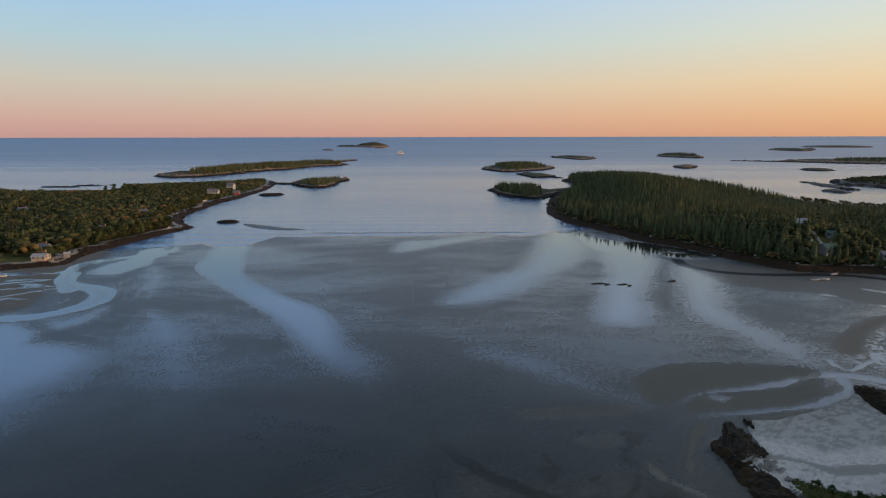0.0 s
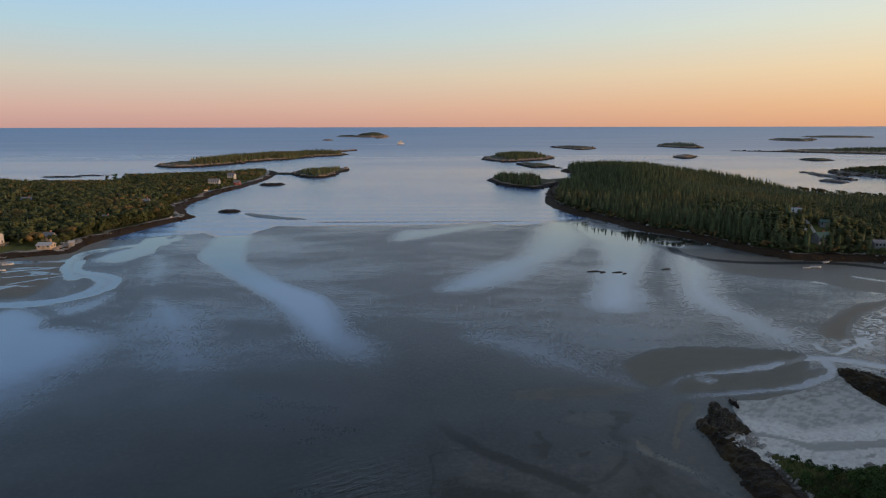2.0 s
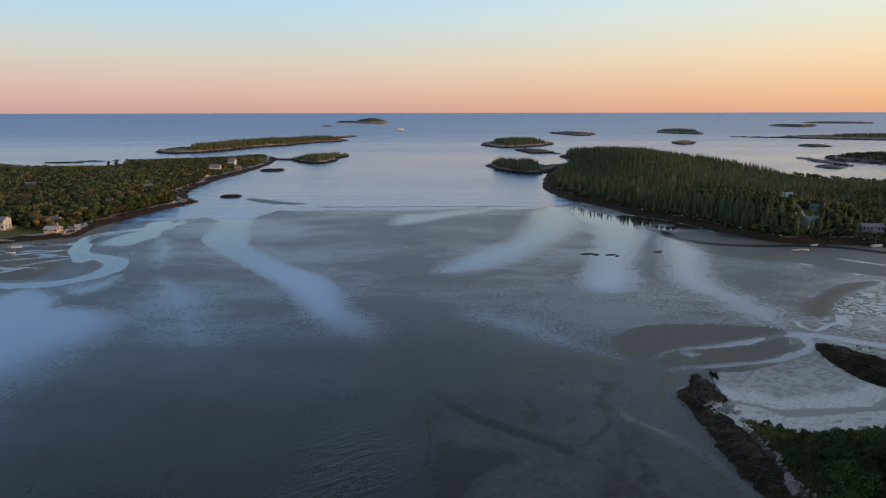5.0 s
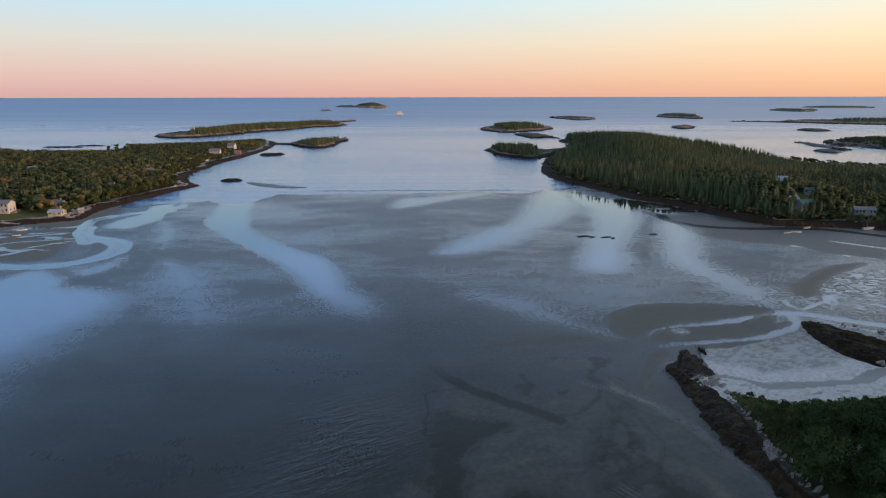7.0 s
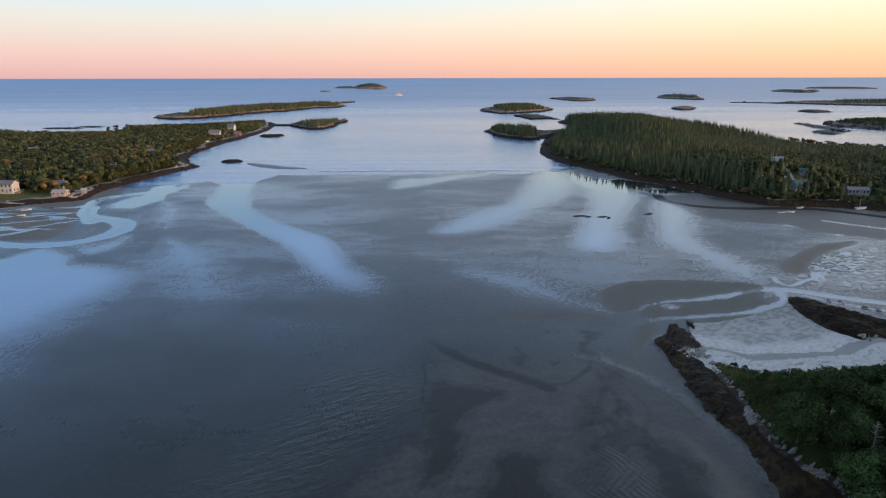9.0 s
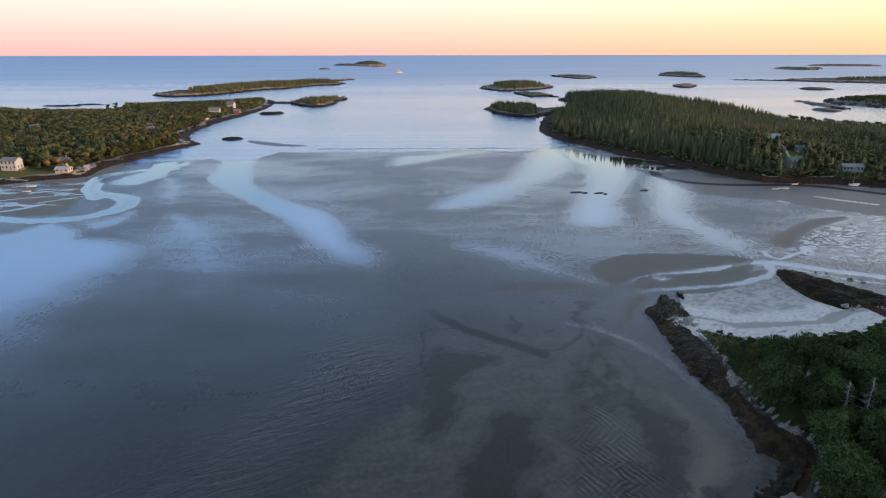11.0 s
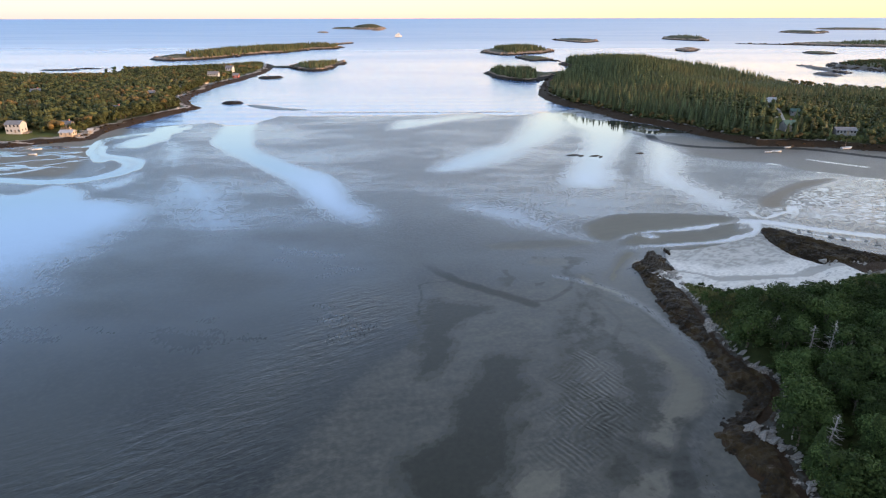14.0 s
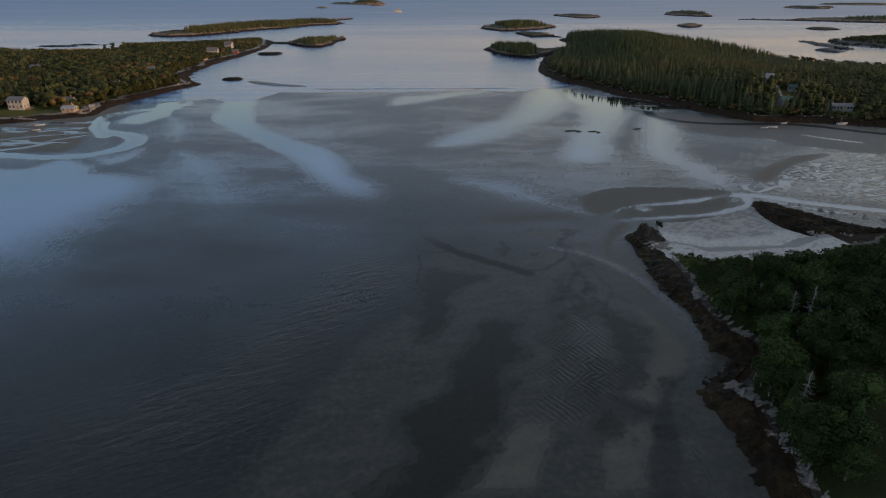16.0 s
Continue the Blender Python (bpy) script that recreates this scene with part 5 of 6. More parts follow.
island("rock_ledge", "low rock off the far island", [(-392, 3490), (-360, 3470), (-326, 3530), (-345, 3560), (-385, 3540)], 4, False, seed=216, cliff=4)
island("rock_ledge", "far rock ledge awash in the sea", [(-631, 3180), (-600, 3150), (-572, 3160), (-580, 3195), (-610, 3200)], 4, False, seed=219, cliff=3)
island("rock_ledge", "low ledge off the end of the long island", [(-305, 1755), (-290, 1730), (-262, 1830), (-275, 1850)], 2, False, seed=222, cliff=2.5)
island("rock_ledge", "black weedy ledge off the settled shore", [(-226, 745), (-222, 725), (-205, 722), (-196, 736), (-203, 752)], 1.0, False, seed=225, cliff=1.8)
island("rock_ledge", "black weedy ledge in the channel mouth", [(-190, 500), (-187, 492), (-178, 490), (-171, 496), (-174, 505), (-184, 506)], 0.6, False, seed=228, cliff=1.2)


# ---- near point: rock ledges, weedy shore, boulders ----
def ledge_mats():
    """Dark weed over layered rock, in three tones."""
    m, nt, p = material("rockweed_on_ledge")
    g = Net(nt)
    v = g.place()
    lay = g.noise(g.place((0.35, 1.6, 2.5), 52), 1.0, 4, 0.6)
    lump = g.noise(v, 1.9, 6, 0.7)
    patch = g.noise(v, 0.22, 3)
    c = g.mix(g.step(lump, 0.3, 0.7), (0.009, 0.007, 0.005, 1), (0.030, 0.020, 0.009, 1))
    c = g.mix(g.step(g.math("ADD", patch, g.math("MULTIPLY", lump, 0.4)), 0.62, 0.82), c, (0.048, 0.032, 0.013, 1))
    c = g.mix(g.step(g.math("ADD", lay, g.math("MULTIPLY", patch, 0.25)), 0.80, 0.88), c, (0.13, 0.10, 0.08, 1))
    g.put(p.inputs["Base Color"], c)
    g.put(p.inputs["Roughness"], g.step(lump, 0.3, 0.7, 0.45, 0.8))
    p.inputs["Specular IOR Level"].default_value = 0.15
    g.put(p.inputs["Normal"], g.bump(lay, 0.7, 0.3, g.bump(lump, 0.9, 0.4)))
    return m


M_WEED = ledge_mats()


def rough_patch(name, label, category, outline, step, height, mat, kind="", keep=None, crop=None, ragged=1.6, rounded=False):
    """A finely broken sheet of rock inside an outline; height(x, y, d) gives its top."""
    c = curve(outline)
    lo, hi = crop or (c.min(0), c.max(0))
    xs, ys = np.arange(lo[0] - 1, hi[0] + 1, step), np.arange(lo[1] - 1, hi[1] + 1, step)
    X, Y = np.meshgrid(xs, ys)
    px = X + ragged * (fbm(X / 1.6, Y / 1.6, 3, 301) - 0.5)
    py = Y + ragged * (fbm(X / 1.6, Y / 1.6, 3, 302) - 0.5)
    d = inside(px, py, c, 40)
    Z = height(X, Y, d)
    ok = (d > -0.6)
    if keep is not None:
        ok &= keep(X, Y)
    f = grid_faces(len(ys), len(xs))
    f = f[ok.ravel()[f].all(1)]
    used, inv = np.unique(f, return_inverse=True)
    v = np.stack([X.ravel(), Y.ravel(), Z.ravel()], -1)[used]
    ob = new(name, mesh_data(name, v, inv.reshape(-1, 4), mat, None, rounded))
    return tagged(ob, label, category, kind=kind)


def strata(x, y, turn, seed):
    """Upturned layers of rock: long ridges along one direction."""
    c, s = math.cos(radians(turn)), math.sin(radians(turn))
    u, w = x * c + y * s, -x * s + y * c
    a = 1 - np.abs(fbm(u / 9, w / 1.5, 4, seed) - 0.5) * 2
    b = 1 - np.abs(fbm(u / 2.6, w / 0.7, 3, seed + 5) - 0.5) * 2
    return 0.65 * a ** 2 + 0.35 * b ** 2


rough_patch("rock_ledge", "dark brown weed-covered rock ledge at the point's tip", "rock", ROCK_A, 0.3,
            lambda x, y, d: 0.1 + smooth(-0.4, 2.2, d) * (0.2 + 1.1 * strata(x, y, 62, 310)) + 0.7 * smooth(1, 6, d) - 0.7 * (d < -0.3), M_WEED)
rough_patch("rock_ledge", "small dark rock standing clear of the ledge's tip", "rock", ROCK_C, 0.25,
            lambda x, y, d: 0.1 + smooth(-0.3, 1.0, d) * (0.3 + 0.9 * strata(x, y, 62, 315)) - 0.7 * (d < -0.3), M_WEED, ragged=0.7)
rough_patch("rock_ledge", "long dark layered ledge along the far side of the beach", "rock", ROCK_B, 0.34,
            lambda x, y, d: 0.1 + smooth(-0.4, 2.5, d) * (0.3 + 1.3 * strata(x, y, -48, 320)) + 0.9 * smooth(1, 6, d) - 0.7 * (d < -0.3), M_WEED)
rough_patch("weedy_shore", "brown rockweed draped over the shore rocks", "seaweed", NEAR_WATER, 0.34,
            lambda x, y, d: 0.15 + smooth(-0.5, 3.5, d) * (0.2 + 0.9 * fbm(x / 1.9, y / 1.9, 4, 330) + 0.6 * fbm(x / 0.8, y / 0.8, 2, 333)) + 0.12 * np.clip(d, 0, 8) - 0.5 * (d < -0.3), M_WEED, "stuff",
            lambda x, y: (inside(x, y, curve(NEAR_VEG), 60) < -1.3) & (y > -20) & (y < 128) & (x < 74) & (inside(x, y, curve(BEACH), 60) < 0.5), ((38, -20), (76, 130)), 3.4, True)


def boulder_mesh(seed, flat):
    """A broken slab of bedrock: a block split by uneven planes, with worn corners."""
    r = np.random.default_rng(seed)
    bm = bmesh.new()
    bmesh.ops.create_cube(bm, size=1, matrix=Matrix.Diagonal((1.0, 0.8, 0.7, 1)))
    for _ in range(9):
        n = Vector(r.normal(size=3) * [1, 1, 0.8]).normalized()
        cut = bmesh.ops.bisect_plane(bm, geom=bm.verts[:] + bm.edges[:] + bm.faces[:], plane_co=n * r.uniform(0.30, 0.46), plane_no=n, clear_outer=True)
        edges = [e for e in cut["geom_cut"] if isinstance(e, bmesh.types.BMEdge)]
        if edges:
            bmesh.ops.contextual_create(bm, geom=edges)
    bmesh.ops.bevel(bm, geom=bm.edges[:], offset=0.025, segments=1, affect="EDGES")
    bmesh.ops.scale(bm, vec=(1, 1, flat / 0.7), verts=bm.verts[:])
    bmesh.ops.triangulate(bm, faces=bm.faces[:])
    bmesh.ops.recalc_face_normals(bm, faces=bm.faces[:])
    me = bpy.data.meshes.new("boulder")
    bm.to_mesh(me)
    bm.free()
    me.materials.append(M_GRANITE)
    return me


BOULDERS = [boulder_mesh(400 + i, f) for i, f in enumerate((0.55, 0.7, 0.45, 0.6, 0.8))]
line = curve(NEAR_VEG, True, 8)
line = line[(line[:, 0] < 124) & (line[:, 1] > 20)]


boulders = []


def set_boulder(x, y, s, z=None, label="pale granite boulder along the wooded shore"):
    boulders.append((x, y, s, z, label))


def lay_boulder(x, y, s, zz, label):
    ob = new("boulder", BOULDERS[int(rng.integers(0, 5))])
    ob.matrix_basis = Matrix.Translation((x, y, zz + 0.12 * s)) @ Matrix.Rotation(rng.normal(0.55, 0.3), 4, "Z") @ Matrix.Rotation(rng.uniform(-0.4, 0.4), 4, "X") @ Matrix.Diagonal((s * rng.uniform(1.0, 2.4), s * rng.uniform(0.4, 0.9), s * rng.uniform(0.4, 1.0), 1))
    tagged(ob, label, "boulder", "boulders along the near shore")


for i in range(190):
    k = int(rng.integers(0, len(line)))
    p = line[k]
    n = rng.uniform(-1.6, 0.3)
    if p[1] > 114 and p[0] > 70:
        n = rng.uniform(-1.5, 0.5)
        if rng.uniform() < 0.6:
            continue
    q = line[min(k + 1, len(line) - 1)] - line[max(k - 1, 0)]
    q = q / (np.linalg.norm(q) + 1e-6)
    out_n = np.array([-q[1], q[0]]) * n
    set_boulder(p[0] + out_n[0] + rng.uniform(-0.5, 0.5), p[1] + out_n[1] + rng.uniform(-0.6, 0.6), rng.uniform(0.3, 1.0) ** 2 * 1.0 + 0.3)
for i in range(34):
    t = rng.uniform(0, 1)
    set_boulder(54.8 + 3.4 * t + rng.uniform(-1, 1), 54.2 - 6.5 * t + rng.uniform(-1, 1), rng.uniform(0.5, 1.5))
for i in range(40):
    set_boulder(62 + rng.uniform(-2, 5), 121 + rng.uniform(-4, 3.5), rng.uniform(0.5, 1.5))
for i in range(36):
    set_boulder(117 + rng.uniform(-4, 8), 130.5 + rng.uniform(-3, 5), rng.uniform(0.5, 1.8), 0.9)
for i in range(26):
    t = rng.uniform(0, 1)
    set_boulder(122 + 26 * t + rng.uniform(-1, 2), 160 - 18 * t + rng.uniform(-2, 3), rng.uniform(0.4, 1.2), 0.15, "small dark stone lying on the wet flat")
floors = forest_floor(np.array([b[0] for b in boulders]), np.array([b[1] for b in boulders]))
for (x, y, s, z, label), zf in zip(boulders, floors):
    lay_boulder(x, y, s, float(zf) if z is None else z, label)


# ---- rocks along the far shores, past counting ----
def rock_kinds():
    out = []
    for me in BOULDERS:
        me.calc_loop_triangles()
        out.append((np.array([v.co[:] for v in me.vertices]), np.array([t.vertices[:] for t in me.loop_triangles])))
    return out


ROCKS = rock_kinds()
for shore_line, where in ((RIGHT_SHORE, "headland"), (LEFT_SHORE, "peninsula")):
    for lo_d, hi_d, gap, sizes_, mat, tone_word in ((-0.5, 8, 3.2, (0.6, 2.6), M_WEED, "dark weedy"), (8, 13, 3.6, (0.3, 2.2), M_GRANITE, "pale broken")):
        x, y = scatter(shore_line, gap, rng, lambda a, b: (inside(a, b, curve(shore_line), 60) > lo_d) & (inside(a, b, curve(shore_line), 60) < hi_d) & (b < 720) & (np.abs(a) < 0.8 * (b + 48)) & (rng.uniform(0, 1, a.shape) < 0.15 + 0.5 * fbm(a / 25, b / 25, 2, 141) ** 2))
        ob = wood_stuff("shore_rocks", f"{tone_word} rocks along the {where} shore", x, y, forest_floor(x, y), ROCKS, rng.uniform(*sizes_, len(x)), mat, rng)
        ob["category"] = "rocks"

# broken rock along the islands' shores
for c, hgt, size, mat in ISLES:
    if size < 70:
        continue
    n = int(min(90, 20 + size * 0.22))
    pick = rng.integers(0, len(c), n)
    mid, inward = c.mean(0), rng.uniform(-0.01, 0.10, n)[:, None]
    p = c[pick] + (c[(pick + 1) % len(c)] - c[pick]) * rng.uniform(0, 1, n)[:, None]
    p = p + (mid - p) * inward
    ob = wood_stuff("shore_rocks", "broken rocks along the island's shore", p[:, 0], p[:, 1], np.maximum(hgt(p[:, 0], p[:, 1])[0], far_rise(p[:, 1]) - 0.2), ROCKS, rng.uniform(0.5, 1.0, n) ** 2 * np.clip(size * 0.035, 2.5, 9), mat, rng)
    ob["category"] = "rocks"

# low growth along the foot of the headland wood
x, y = scatter(RIGHT_SHORE, 2.6, rng, lambda a, b: (inside(a, b, curve(RIGHT_SHORE), 60) > 9.0) & (inside(a, b, curve(RIGHT_SHORE), 60) < 14) & (b < 640) & (a < 0.8 * (b + 48)))
wood_stuff("undergrowth", "low bushes along the foot of the headland wood", x, y, forest_floor(x, y), BROAD_BACK, rng.uniform(1.5, 4.5, len(x)), M_BROAD, rng)

# ---- near point: trees and shrubs ----
green = []
for i in range(7):
    hgt_ = rng.uniform(7.5, 9.5)
    a = broad_arrays(rng, hgt_, rng.uniform(3.4, 4.5), 3400, 0.19, 14, 0.22, 0.5, 0.45, (0.36, 0.58))
    green.append(tree_thing("broadleaf_tree", "leafy green broadleaf tree in the thicket on the point", "tree", a[:2], a[2:], M_LEAF, M_BARK, rng.uniform(0, 0.5), "trees on the near point"))
fir = []
for i in range(4):
    a = spruce_arrays(rng, 9.0, rng.uniform(1.6, 2.3), 34, 20, 0.035, 0.3)
    fir.append(tree_thing("spruce_tree", "ragged green spruce above the shore of the point", "tree", a[:2], a[2:], M_LEAF, M_BARK, rng.uniform(0, 0.5), "spruces on the near point"))


def near_ok(x, y):
    return (inside(x, y, curve(NEAR_VEG), 80) > 0.35 + 9 * smooth(94, 106, y)) & (y > 12) & (y < 109 + 0.25 * (x - 90)) & (x < 0.80 * (y + 48)) & ~((x > 84) & (y > 104 + 0.25 * (x - 100)) & (rng.uniform(0, 1, x.shape) < 0.7))


x, y = scatter(NEAR_VEG, 5.3, rng, near_ok)
conifer = (y < 62) & (rng.uniform(0, 1, len(x)) < 0.22) 
low = (y > 92) & ~conifer
plant(green, list(zip(x[~conifer & ~low], y[~conifer & ~low])), rng, (0.7, 1.25))
small = []
for i in range(3):
    a = broad_arrays(rng, 4.2, rng.uniform(2.0, 2.6), 1000, 0.2, 9)
    small.append(tree_thing("broadleaf_tree", "low bushy green tree behind the beach", "tree", a[:2], a[2:], M_LEAF, M_BARK, rng.uniform(0, 0.5), "low trees behind the beach"))
plant(small, list(zip(x[low], y[low])), rng, (0.6, 1.0))
plant(fir, list(zip(x[conifer], y[conifer])), rng, (0.7, 1.15))


def snag(h):
    """A dead spruce: bare bleached pole with broken branches."""
    bits = [limb([(0, 0, -0.6), (0.1, 0.05, h * 0.5), (0, 0, h)], [0.16, 0.1, 0.03], 6)]
    for i in range(90):
        z = h * rng.uniform(0.22, 0.98)
        a, q = rng.uniform(0, 6.28), (1 - z / h) * 2.9 + 0.45
        q *= rng.uniform(0.4, 1.1)
        bits.append(limb([(0, 0, z), (math.cos(a) * q * 0.6, math.sin(a) * q * 0.6, z - 0.05 * q), (math.cos(a) * q, math.sin(a) * q, z + 0.12 * q)], [0.05, 0.032, 0.012], 3))
    return joined(bits)


for x0, y0, h in ((78.4, 71.1, 9.8), (76.2, 73.4, 7.6), (81.4, 69.0, 6.8), (60.5, 49.8, 6.5), (63.8, 46, 8.0), (72, 80, 7.0)):
    sn = new("dead_tree", mesh_data("dead_tree", *snag(h), M_DEAD))
    sn.matrix_basis = Matrix.Translation((x0, y0, float(forest_floor(np.array([x0]), np.array([y0]))[0]))) @ Matrix.Rotation(rng.uniform(-0.12, 0.12), 4, "X")
    tagged(sn, "bare bleached dead spruce standing among green trees", "dead tree", "dead trees on the near point")

bush = []
for i in range(5):
    a = broad_arrays(rng, 2.3, rng.uniform(1.3, 1.9), 380, 0.17, 6)
    bush.append(tree_thing("shrub", "low green shrub at the top of the beach", "shrub", a[:2], a[2:], M_LEAF, M_BARK, rng.uniform(0, 0.6), "shrubs behind the beach"))
x, y = scatter(NEAR_VEG, 2.3, rng, lambda a, b: (inside(a, b, curve(NEAR_VEG), 80) > 0.9) & (inside(a, b, curve(NEAR_VEG), 80) < 16) & (b > 12) & (b < 131) & (a < 0.78 * (b + 48)) & (rng.uniform(0, 1, a.shape) < 0.55))
plant(bush, list(zip(x, y)), rng, (0.35, 0.75))
# tall grass between the shrubs, past counting
GRASS_AT = [(63, 84), (63, 96), (66, 118), (92, 118), (118, 128), (140, 132), (140, 100), (90, 84)]
x, y = scatter(GRASS_AT, 0.6, rng, lambda a, b: (inside(a, b, curve(NEAR_VEG), 80) > 0.1) & (inside(a, b, curve(NEAR_VEG), 80) < 10) & (b > 84) & (b < 131) & (a < 0.78 * (b + 48)))
tuft = []
for i in range(4):
    v, f = [], []
    for b in range(7):
        a, l = rng.uniform(0, 6.28), rng.uniform(0.5, 1.0)
        w = np.array([-math.sin(a), math.cos(a), 0]) * 0.05
        p0, p1 = np.array([math.cos(a) * 0.1, math.sin(a) * 0.1, -0.1]), np.array([math.cos(a) * 0.45, math.sin(a) * 0.45, l])
        n = len(v)
        v += [p0 - w, p0 + w, p1]
        f.append((n, n + 1, n + 2))
    tuft.append((np.array(v), np.array(f)))
M_GRASS = foliage("shore_grass", (0.06, 0.075, 0.022, 1), (0.13, 0.14, 0.05, 1), (0.18, 0.15, 0.06, 1))
ob = wood_stuff("shore_grass", "tall yellow-green grass behind the beach", x, y, forest_floor(x, y), tuft, rng.uniform(0.5, 1.0, len(x)), M_GRASS, rng)
ob["category"] = "grass"
# out-of-view wood on the added hill, there to keep the sun off the point
x, y = scatter(NEAR_VEG, 13, rng, lambda a, b: (inside(a, b, curve(NEAR_VEG), 200) > 8) & (a > np.maximum(0.82 * (b + 48), 130)) & (a < 420) & (b > -160))
wood_stuff("broadleaf_wood", "unseen wood added on the right-hand hill to shade the point", x, y, forest_floor(x, y), BROAD_FAR, rng.uniform(8, 11, len(x)), M_BROAD, rng, rounded=True)


# ---- houses ----
def gable_house(label, x, y, w, d, wall_h, roof_h, wall, roof, turn=0.0, floors=1, windows=3, chimney=True, porch=False, z=None):
    """A gabled house: ridge along its width w; the front faces -y."""
    root = tagged(new("house"), label, "house")
    bm = bmesh.new()
    ring = [(-d / 2, -1.2), (d / 2, -1.2), (d / 2, wall_h), (0, wall_h + roof_h), (-d / 2, wall_h)]
    ends = [[bm.verts.new((sx * w / 2, a, b)) for a, b in ring] for sx in (-1, 1)]
    bm.faces.new(ends[0])
    bm.faces.new(ends[1][::-1])
    for i in range(5):
        j = (i + 1) % 5
        bm.faces.new((ends[0][j], ends[0][i], ends[1][i], ends[1][j]))
    bmesh.ops.recalc_face_normals(bm, faces=bm.faces)
    part("wall", bm, wall, root)
    slope = math.hypot(d / 2, roof_h)
    tilt = math.atan2(roof_h, d / 2)
    for s in (-1, 1):
        bm = bmesh.new()
        length = slope + 0.5
        m = Matrix.Translation((0, s * (d / 4 + 0.18), wall_h + roof_h / 2 + 0.02)) @ Matrix.Rotation(-s * tilt, 4, "X") @ Matrix.Diagonal((w + 0.8, length, 0.18, 1))
        bmesh.ops.create_cube(bm, size=1, matrix=m)
        part("roof", bm, roof, root)
    if chimney:
        bm = bmesh.new()
        box(bm, w * 0.18, 0.3, wall_h + roof_h * 0.6, 0.8, 0.8, roof_h * 0.4 + 1.0)
        box(bm, w * 0.18, 0.3, wall_h + roof_h + 1.0, 1.0, 1.0, 0.15)
        part("chimney", bm, M_BRICK, root)
    for fl in range(floors):
        for i in range(windows):
            px = (i + 0.5) / windows * w - w / 2
            if fl == 0 and i == windows // 2:
                bm = bmesh.new()
                box(bm, px, -d / 2 - 0.03, 0, 1.0, 0.1, 2.05)
                part("door", bm, M_WOOD, root)
                continue
            bm = bmesh.new()
            for dx in (-0.55, 0.55):
                box(bm, px + dx, -d / 2 - 0.04, 0.9 + 2.7 * fl, 0.1, 0.12, 1.4)
            for dz in (0.8, 2.25):
                box(bm, px, -d / 2 - 0.04, dz + 2.7 * fl, 1.3, 0.12, 0.12)
            win = part("window", bm, M_WHITE, root)
            bm = bmesh.new()
            box(bm, px, -d / 2 - 0.02, 0.92 + 2.7 * fl, 1.0, 0.05, 1.33)
            part("pane", bm, M_GLASS, win)
    for i in range(2):
        bm = bmesh.new()
        px = (i - 0.5) * d * 0.45
        for dy in (-0.5, 0.5):
            box(bm, w / 2 + 0.04, px + dy, 0.9, 0.12, 0.1, 1.4)
        for dz in (0.8, 2.25):
            box(bm, w / 2 + 0.04, px, dz, 0.12, 1.2, 0.12)
        win = part("window", bm, M_WHITE, root)
        bm = bmesh.new()
        box(bm, w / 2 + 0.02, px, 0.92, 0.05, 0.9, 1.33)
        part("pane", bm, M_GLASS, win)
    if porch:
        bm = bmesh.new()
        box(bm, w / 2 + 1.5, 0, -0.6, 3.0, d * 0.7, 0.75)
        for s in (-1, 0, 1):
            box(bm, w / 2 + 2.9, s * d * 0.33, 0.15, 0.12, 0.12, 1.0)
        box(bm, w / 2 + 2.9, 0, 1.1, 0.1, d * 0.7, 0.1)
        part("deck", bm, M_WOOD, root)
    zz = float(forest_floor(np.array([x]), np.array([y]))[0]) if z is None else z
    root.matrix_basis = Matrix.Translation((x, y, zz + 0.3)) @ Matrix.Rotation(radians(turn), 4, "Z")
    return root


gable_house("white two-storey shore house with a dark gable roof", -260, 338, 9, 7, 5.2, 1.8, M_WHITE, M_ROOF, 2, 2, 4, False, True)
gable_house("low shore cottage with a pale metal roof", -226, 333, 7.5, 5.5, 2.0, 1.3, M_TAN, M_ROOF_PALE, 4, 1, 3, False, True)
gable_house("tan shingled house among the shore trees", -239, 356, 6.5, 5.5, 2.8, 1.9, M_TAN, M_ROOF, -10, 1, 3)
gable_house("small garden shed beside the cottages", -219, 345, 2.6, 2.4, 1.9, 0.8, M_GREY, M_ROOF_PALE, 20, 1, 1, False)
gable_house("pale hipped house deep in the broadleaf wood", -352, 505, 8, 6, 5.2, 2.0, M_GREY, M_ROOF, 15, 2, 3)
gable_house("small tan cottage at the wood's edge above the shore", -238, 418, 7.5, 6, 3.6, 2.2, M_TAN, M_ROOF, -20, 1, 2)
gable_house("narrow white house half hidden by trees", -252, 505, 5, 5, 5.3, 2.0, M_WHITE, M_ROOF, 10, 2, 2)
gable_house("small white cottage near the rocky shore", -255, 572, 4, 4, 3.0, 1.6, M_WHITE, M_ROOF, 0, 1, 2)
gable_house("white cottage on the open shore", -260, 647, 7, 6, 2.6, 2.4, M_WHITE, M_ROOF, -15, 1, 3)
gable_house("large white farmhouse with a grey roof on the shore", -268, 701, 12, 8, 5.2, 2.6, M_WHITE, M_ROOF, 6, 2, 5)
gable_house("white house near the end of the peninsula", -275, 780, 9, 7, 5.2, 3.0, M_WHITE, M_ROOF, -6, 2, 3)
gable_house("small red boathouse on the shore", -249, 723, 7, 5, 2.6, 2.0, M_RED, M_ROOF, 0, 1, 3, False)
gable_house("white gabled cabin in the headland wood", 217, 371, 5, 5, 3.2, 2.6, M_WHITE, M_ROOF_PALE, -30, 1, 2)
gable_house("blue-grey garage in a grassy clearing", 223, 352, 5, 4, 2.2, 1.3, M_GREY, M_ROOF_GREEN, -12, 1, 3, False)
gable_house("cottage with a green metal roof above the shore", 207, 328, 7, 6, 3.2, 2.2, M_GREY, M_ROOF_GREEN, 8, 1, 3)
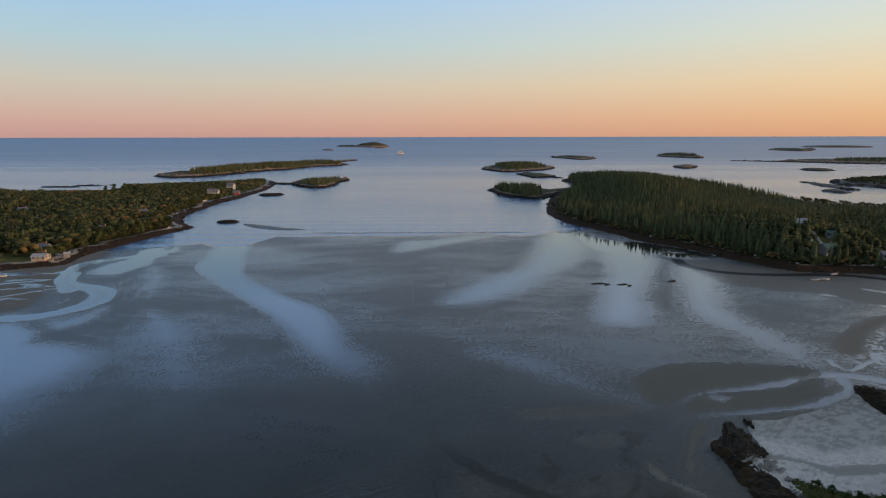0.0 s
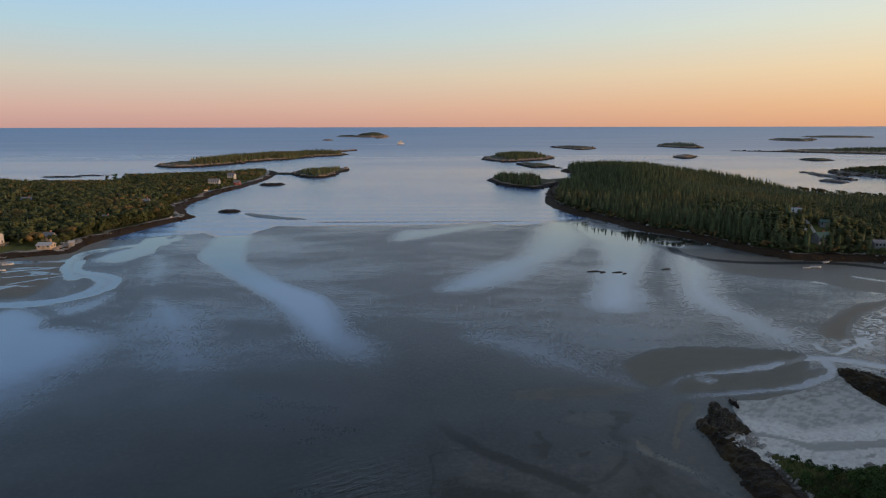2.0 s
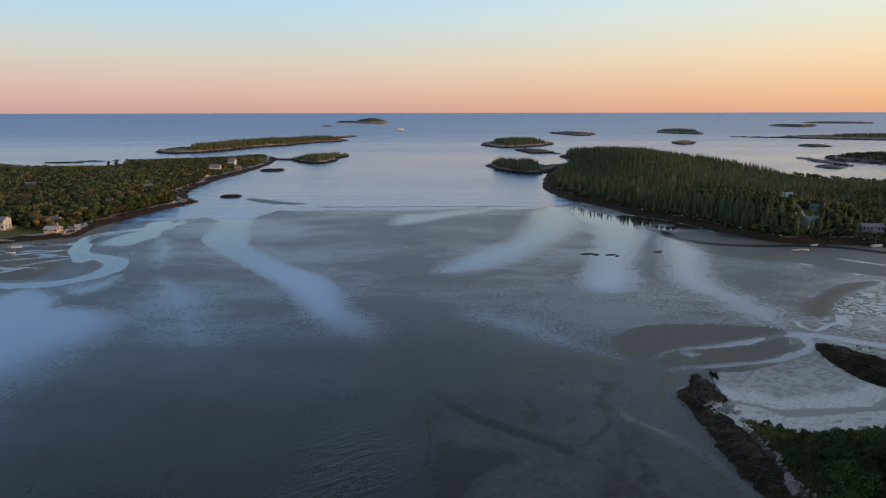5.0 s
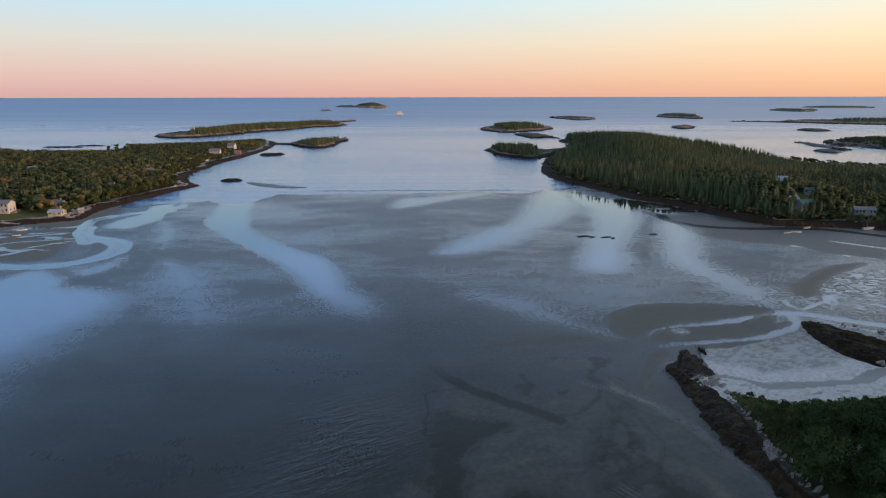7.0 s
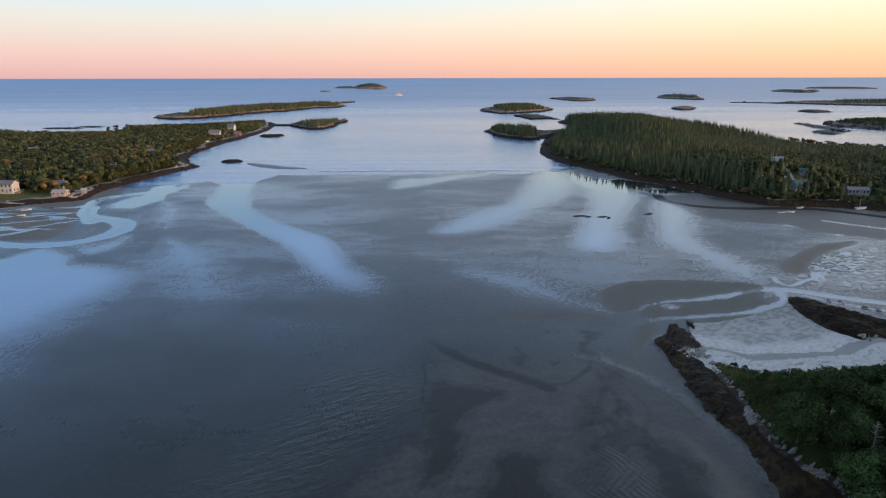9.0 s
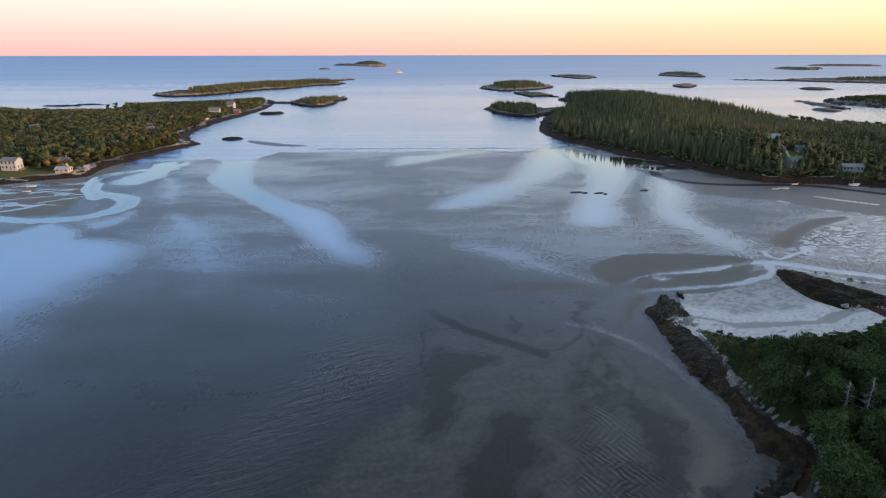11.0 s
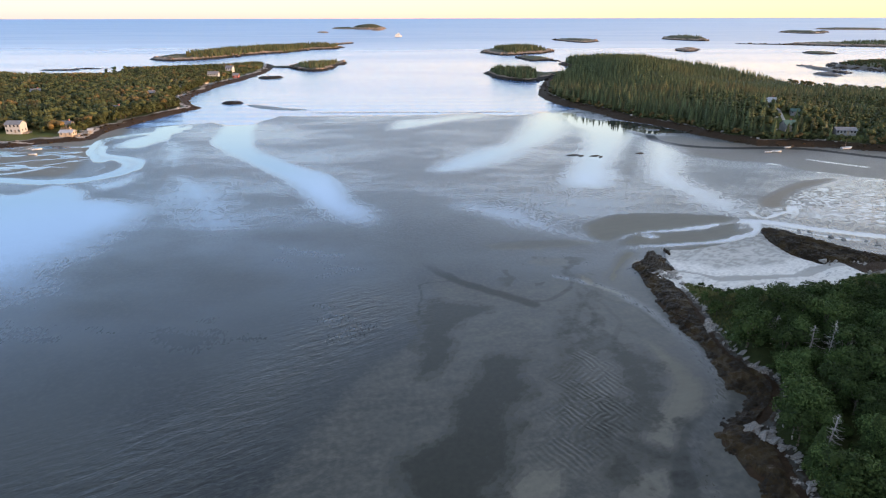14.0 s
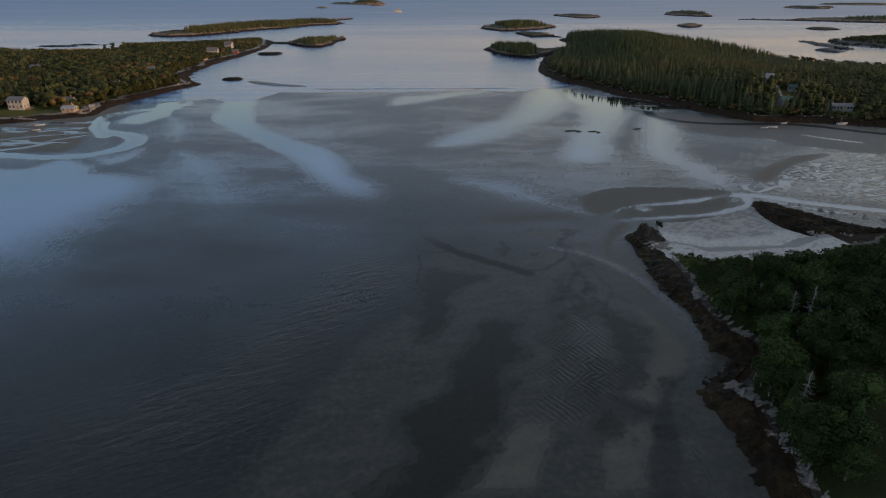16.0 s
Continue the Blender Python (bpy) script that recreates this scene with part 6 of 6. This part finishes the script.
gable_house("long low grey ranch house facing the flats", 236, 320, 11, 5.5, 2.4, 1.4, M_GREY, M_ROOF, -8, 1, 6, False)


def drive(label, points, width):
    """A strip of gravel laid on the ground."""
    c = curve(points, False, 8)
    t = np.gradient(c, axis=0)
    n = np.stack([-t[:, 1], t[:, 0]], -1) / np.linalg.norm(t, axis=1)[:, None]
    cols = [c + n * width * s for s in (-0.5, 0.0, 0.5)]
    v = np.concatenate([np.column_stack([k, forest_floor(k[:, 0], k[:, 1]) + 0.25]) for k in cols])
    ob = new("gravel_drive", mesh_data("gravel_drive", v, grid_faces(3, len(c)), M_GRAVEL))
    tagged(ob, label, "driveway", kind="structure")


drive("pale gravel drive curving through a clearing", [(220, 369), (216, 355), (211, 340), (206, 328)], 1.7)
drive("pale gravel fork of the cabin drive", [(217, 358), (209, 346), (202, 338), (201, 328)], 1.3)


# ---- boats and small things on the flats ----
def hull_mesh(bm, length, beam, depth, z0=0.0):
    """A boat's shell: pointed bow at +x, flat stern, sheer rising forward."""
    rings = []
    for i in range(9):
        s = i / 8
        w = beam / 2 * (1 - max(0, (s - 0.45) / 0.55) ** 2.2) * (0.82 + 0.18 * min(1, s * 3))
        top = depth * (1 + 0.35 * s * s)
        x = length * (s - 0.5)
        rings.append([bm.verts.new((x, yy * w, z0 + zz)) for yy, zz in ((-1, top), (-0.85, depth * 0.45), (-0.35, 0.02 * depth), (0.35, 0.02 * depth), (0.85, depth * 0.45), (1, top))])
    for a, b in zip(rings[:-1], rings[1:]):
        for i in range(5):
            bm.faces.new((a[i], a[i + 1], b[i + 1], b[i]))
    bm.faces.new(rings[0])
    for a, b in zip(rings[:-1], rings[1:]):
        bm.faces.new((a[0], b[0], b[5], a[5]))
    bmesh.ops.recalc_face_normals(bm, faces=bm.faces)


def dinghy(label, x, y, length, turn, lean=8.0, z=0.2):
    root = tagged(new("dinghy"), label, "boat", "boats lying on the flats")
    bm = bmesh.new()
    hull_mesh(bm, length, length * 0.36, length * 0.14)
    part("hull", bm, M_HULL, root)
    for s in (-0.22, 0.1):
        bm = bmesh.new()
        box(bm, s * length, 0, length * 0.15, 0.3, length * 0.32, 0.05)
        part("thwart", bm, M_WOOD, root)
    bm = bmesh.new()
    box(bm, -length * 0.53, 0, length * 0.05, 0.3, 0.35, length * 0.2, 0.04)
    part("outboard_motor", bm, M_ROOF, root)
    root.matrix_basis = Matrix.Translation((x, y, z)) @ Matrix.Rotation(radians(turn), 4, "Z") @ Matrix.Rotation(radians(lean), 4, "X")
    return root


dinghy("white open boat lying aground off the headland", 194, 301, 4.6, 20)
dinghy("white sailing dinghy hull drawn up below the ranch house", 225, 298, 7.0, 15, 5)
dinghy("small white skiff aground by the headland shore", 233, 303, 4.0, 5)
dinghy("white skiff lying on the wet flat", 182, 290, 5.0, -8, 3)
dinghy("small white rowing boat on the wet flat", 177, 289, 4.0, 4, 5)
dinghy("white boat lying on the mud off the cottages", -224, 299, 4.8, 30, 10)
dinghy("small pale skiff lying on the mud", -218, 286, 4.0, 15, 6)
bm = bmesh.new()
bmesh.ops.create_cone(bm, cap_ends=True, segments=8, radius1=0.09, radius2=0.05, depth=7.5, matrix=Matrix.Translation((0, 0, 4.2)))
mast = tagged(new("mast"), "bare wooden mast stepped in a beached hull", "mast")
part("pole", bm, M_WOOD, mast)
mast.matrix_basis = Matrix.Translation((224, 298.2, 0.6))


def ferry(x, y, turn):
    root = tagged(new("motor_yacht"), "white passenger vessel under way far out, lit by low sun", "ship")
    bm = bmesh.new()
    hull_mesh(bm, 30, 8.5, 3.6, -0.6)
    part("hull", bm, M_HULL, root)
    for name, px, pz, sx, syy, sz in (("main_deck_house", -2, 3.3, 21, 7.2, 2.9), ("upper_deck_house", -3, 6.2, 15, 6.4, 2.8), ("wheelhouse", 1.5, 9.0, 6, 5, 2.4)):
        bm = bmesh.new()
        box(bm, px, 0, pz, sx, syy, sz, 0.3)
        deck = part(name, bm, M_HULL, root)
        bm = bmesh.new()
        box(bm, px, 0, pz + sz * 0.45, sx * 0.9, syy + 0.1, sz * 0.3)
        part("window_band", bm, M_GLASS, deck, "dark strip of cabin windows")
    bm = bmesh.new()
    bmesh.ops.create_cone(bm, cap_ends=True, segments=8, radius1=0.2, radius2=0.08, depth=6, matrix=Matrix.Translation((-2, 0, 13.6)))
    part("mast", bm, M_HULL, root)
    root.matrix_basis = Matrix.Translation((x, y, 0)) @ Matrix.Rotation(radians(turn), 4, "Z") @ Matrix.Diagonal((1.05, 1.2, 1.35, 1))


ferry(-176, 2492, 25)
M_FOAM = plain("sea_foam", (0.75, 0.76, 0.78), 0.8, vary=0.15, scale=0.3)


def foam(label, x, y, length, width, n, turn=0.0):
    """Broken strips of foam lying on the water."""
    v, f = [], []
    for i in range(n):
        s = rng.uniform(-0.5, 0.5)
        a, b = s * length, rng.normal() * width * (0.35 - 0.25 * s)
        l, w = length * rng.uniform(0.02, 0.08), width * rng.uniform(0.03, 0.12)
        c, q = math.cos(radians(turn)), math.sin(radians(turn))
        k = len(v)
        for da, db in ((-l, 0), (0, -w), (l, 0), (0, w)):
            v.append((x + (a + da) * c - (b + db) * q, y + (a + da) * q + (b + db) * c, 0.15 + 0.01 * i / n))
        f.append((k, k + 1, k + 2, k + 3))
    ob = new("sea_foam", mesh_data("sea_foam", v, f, M_FOAM))
    tagged(ob, label, "foam", kind="stuff")


foam("white wake trailing behind the far vessel", -240, 2490, 130, 26, 60, 8)
foam("white water breaking over a ledge off the peninsula", -520, 890, 60, 22, 120, 4)
foam("thin line of breakers along the outer edge of the flat", -20, 441, 150, 4, 120, 1)
for x0, y0, a in ((-545, 860, 60), (-520, 885, 40), (-505, 790, 50)):
    island("rock_ledge", "low black ledge awash off the peninsula", [(x0 - a * 0.5, y0), (x0, y0 - 6), (x0 + a * 0.5, y0 + 2), (x0, y0 + 8)], 0.5, False, seed=int(500 + a), cliff=0.9)
for x0, y0, l in ((70.5, 283, 4.2), (74.5, 281, 2.0), (81.5, 281, 3.4), (84.2, 278.5, 1.5), (107, 287, 3)):
    island("rock_ledge", "small dark rock showing above the wet flat", [(x0 - l, y0 - 0.6), (x0 - 0.3 * l, y0 - 1.4), (x0 + l, y0 + 0.3), (x0 + 0.2 * l, y0 + 1.5)], 0.35, False, step=0.4, seed=int(520 + x0), cliff=0.6, rough=0.3)
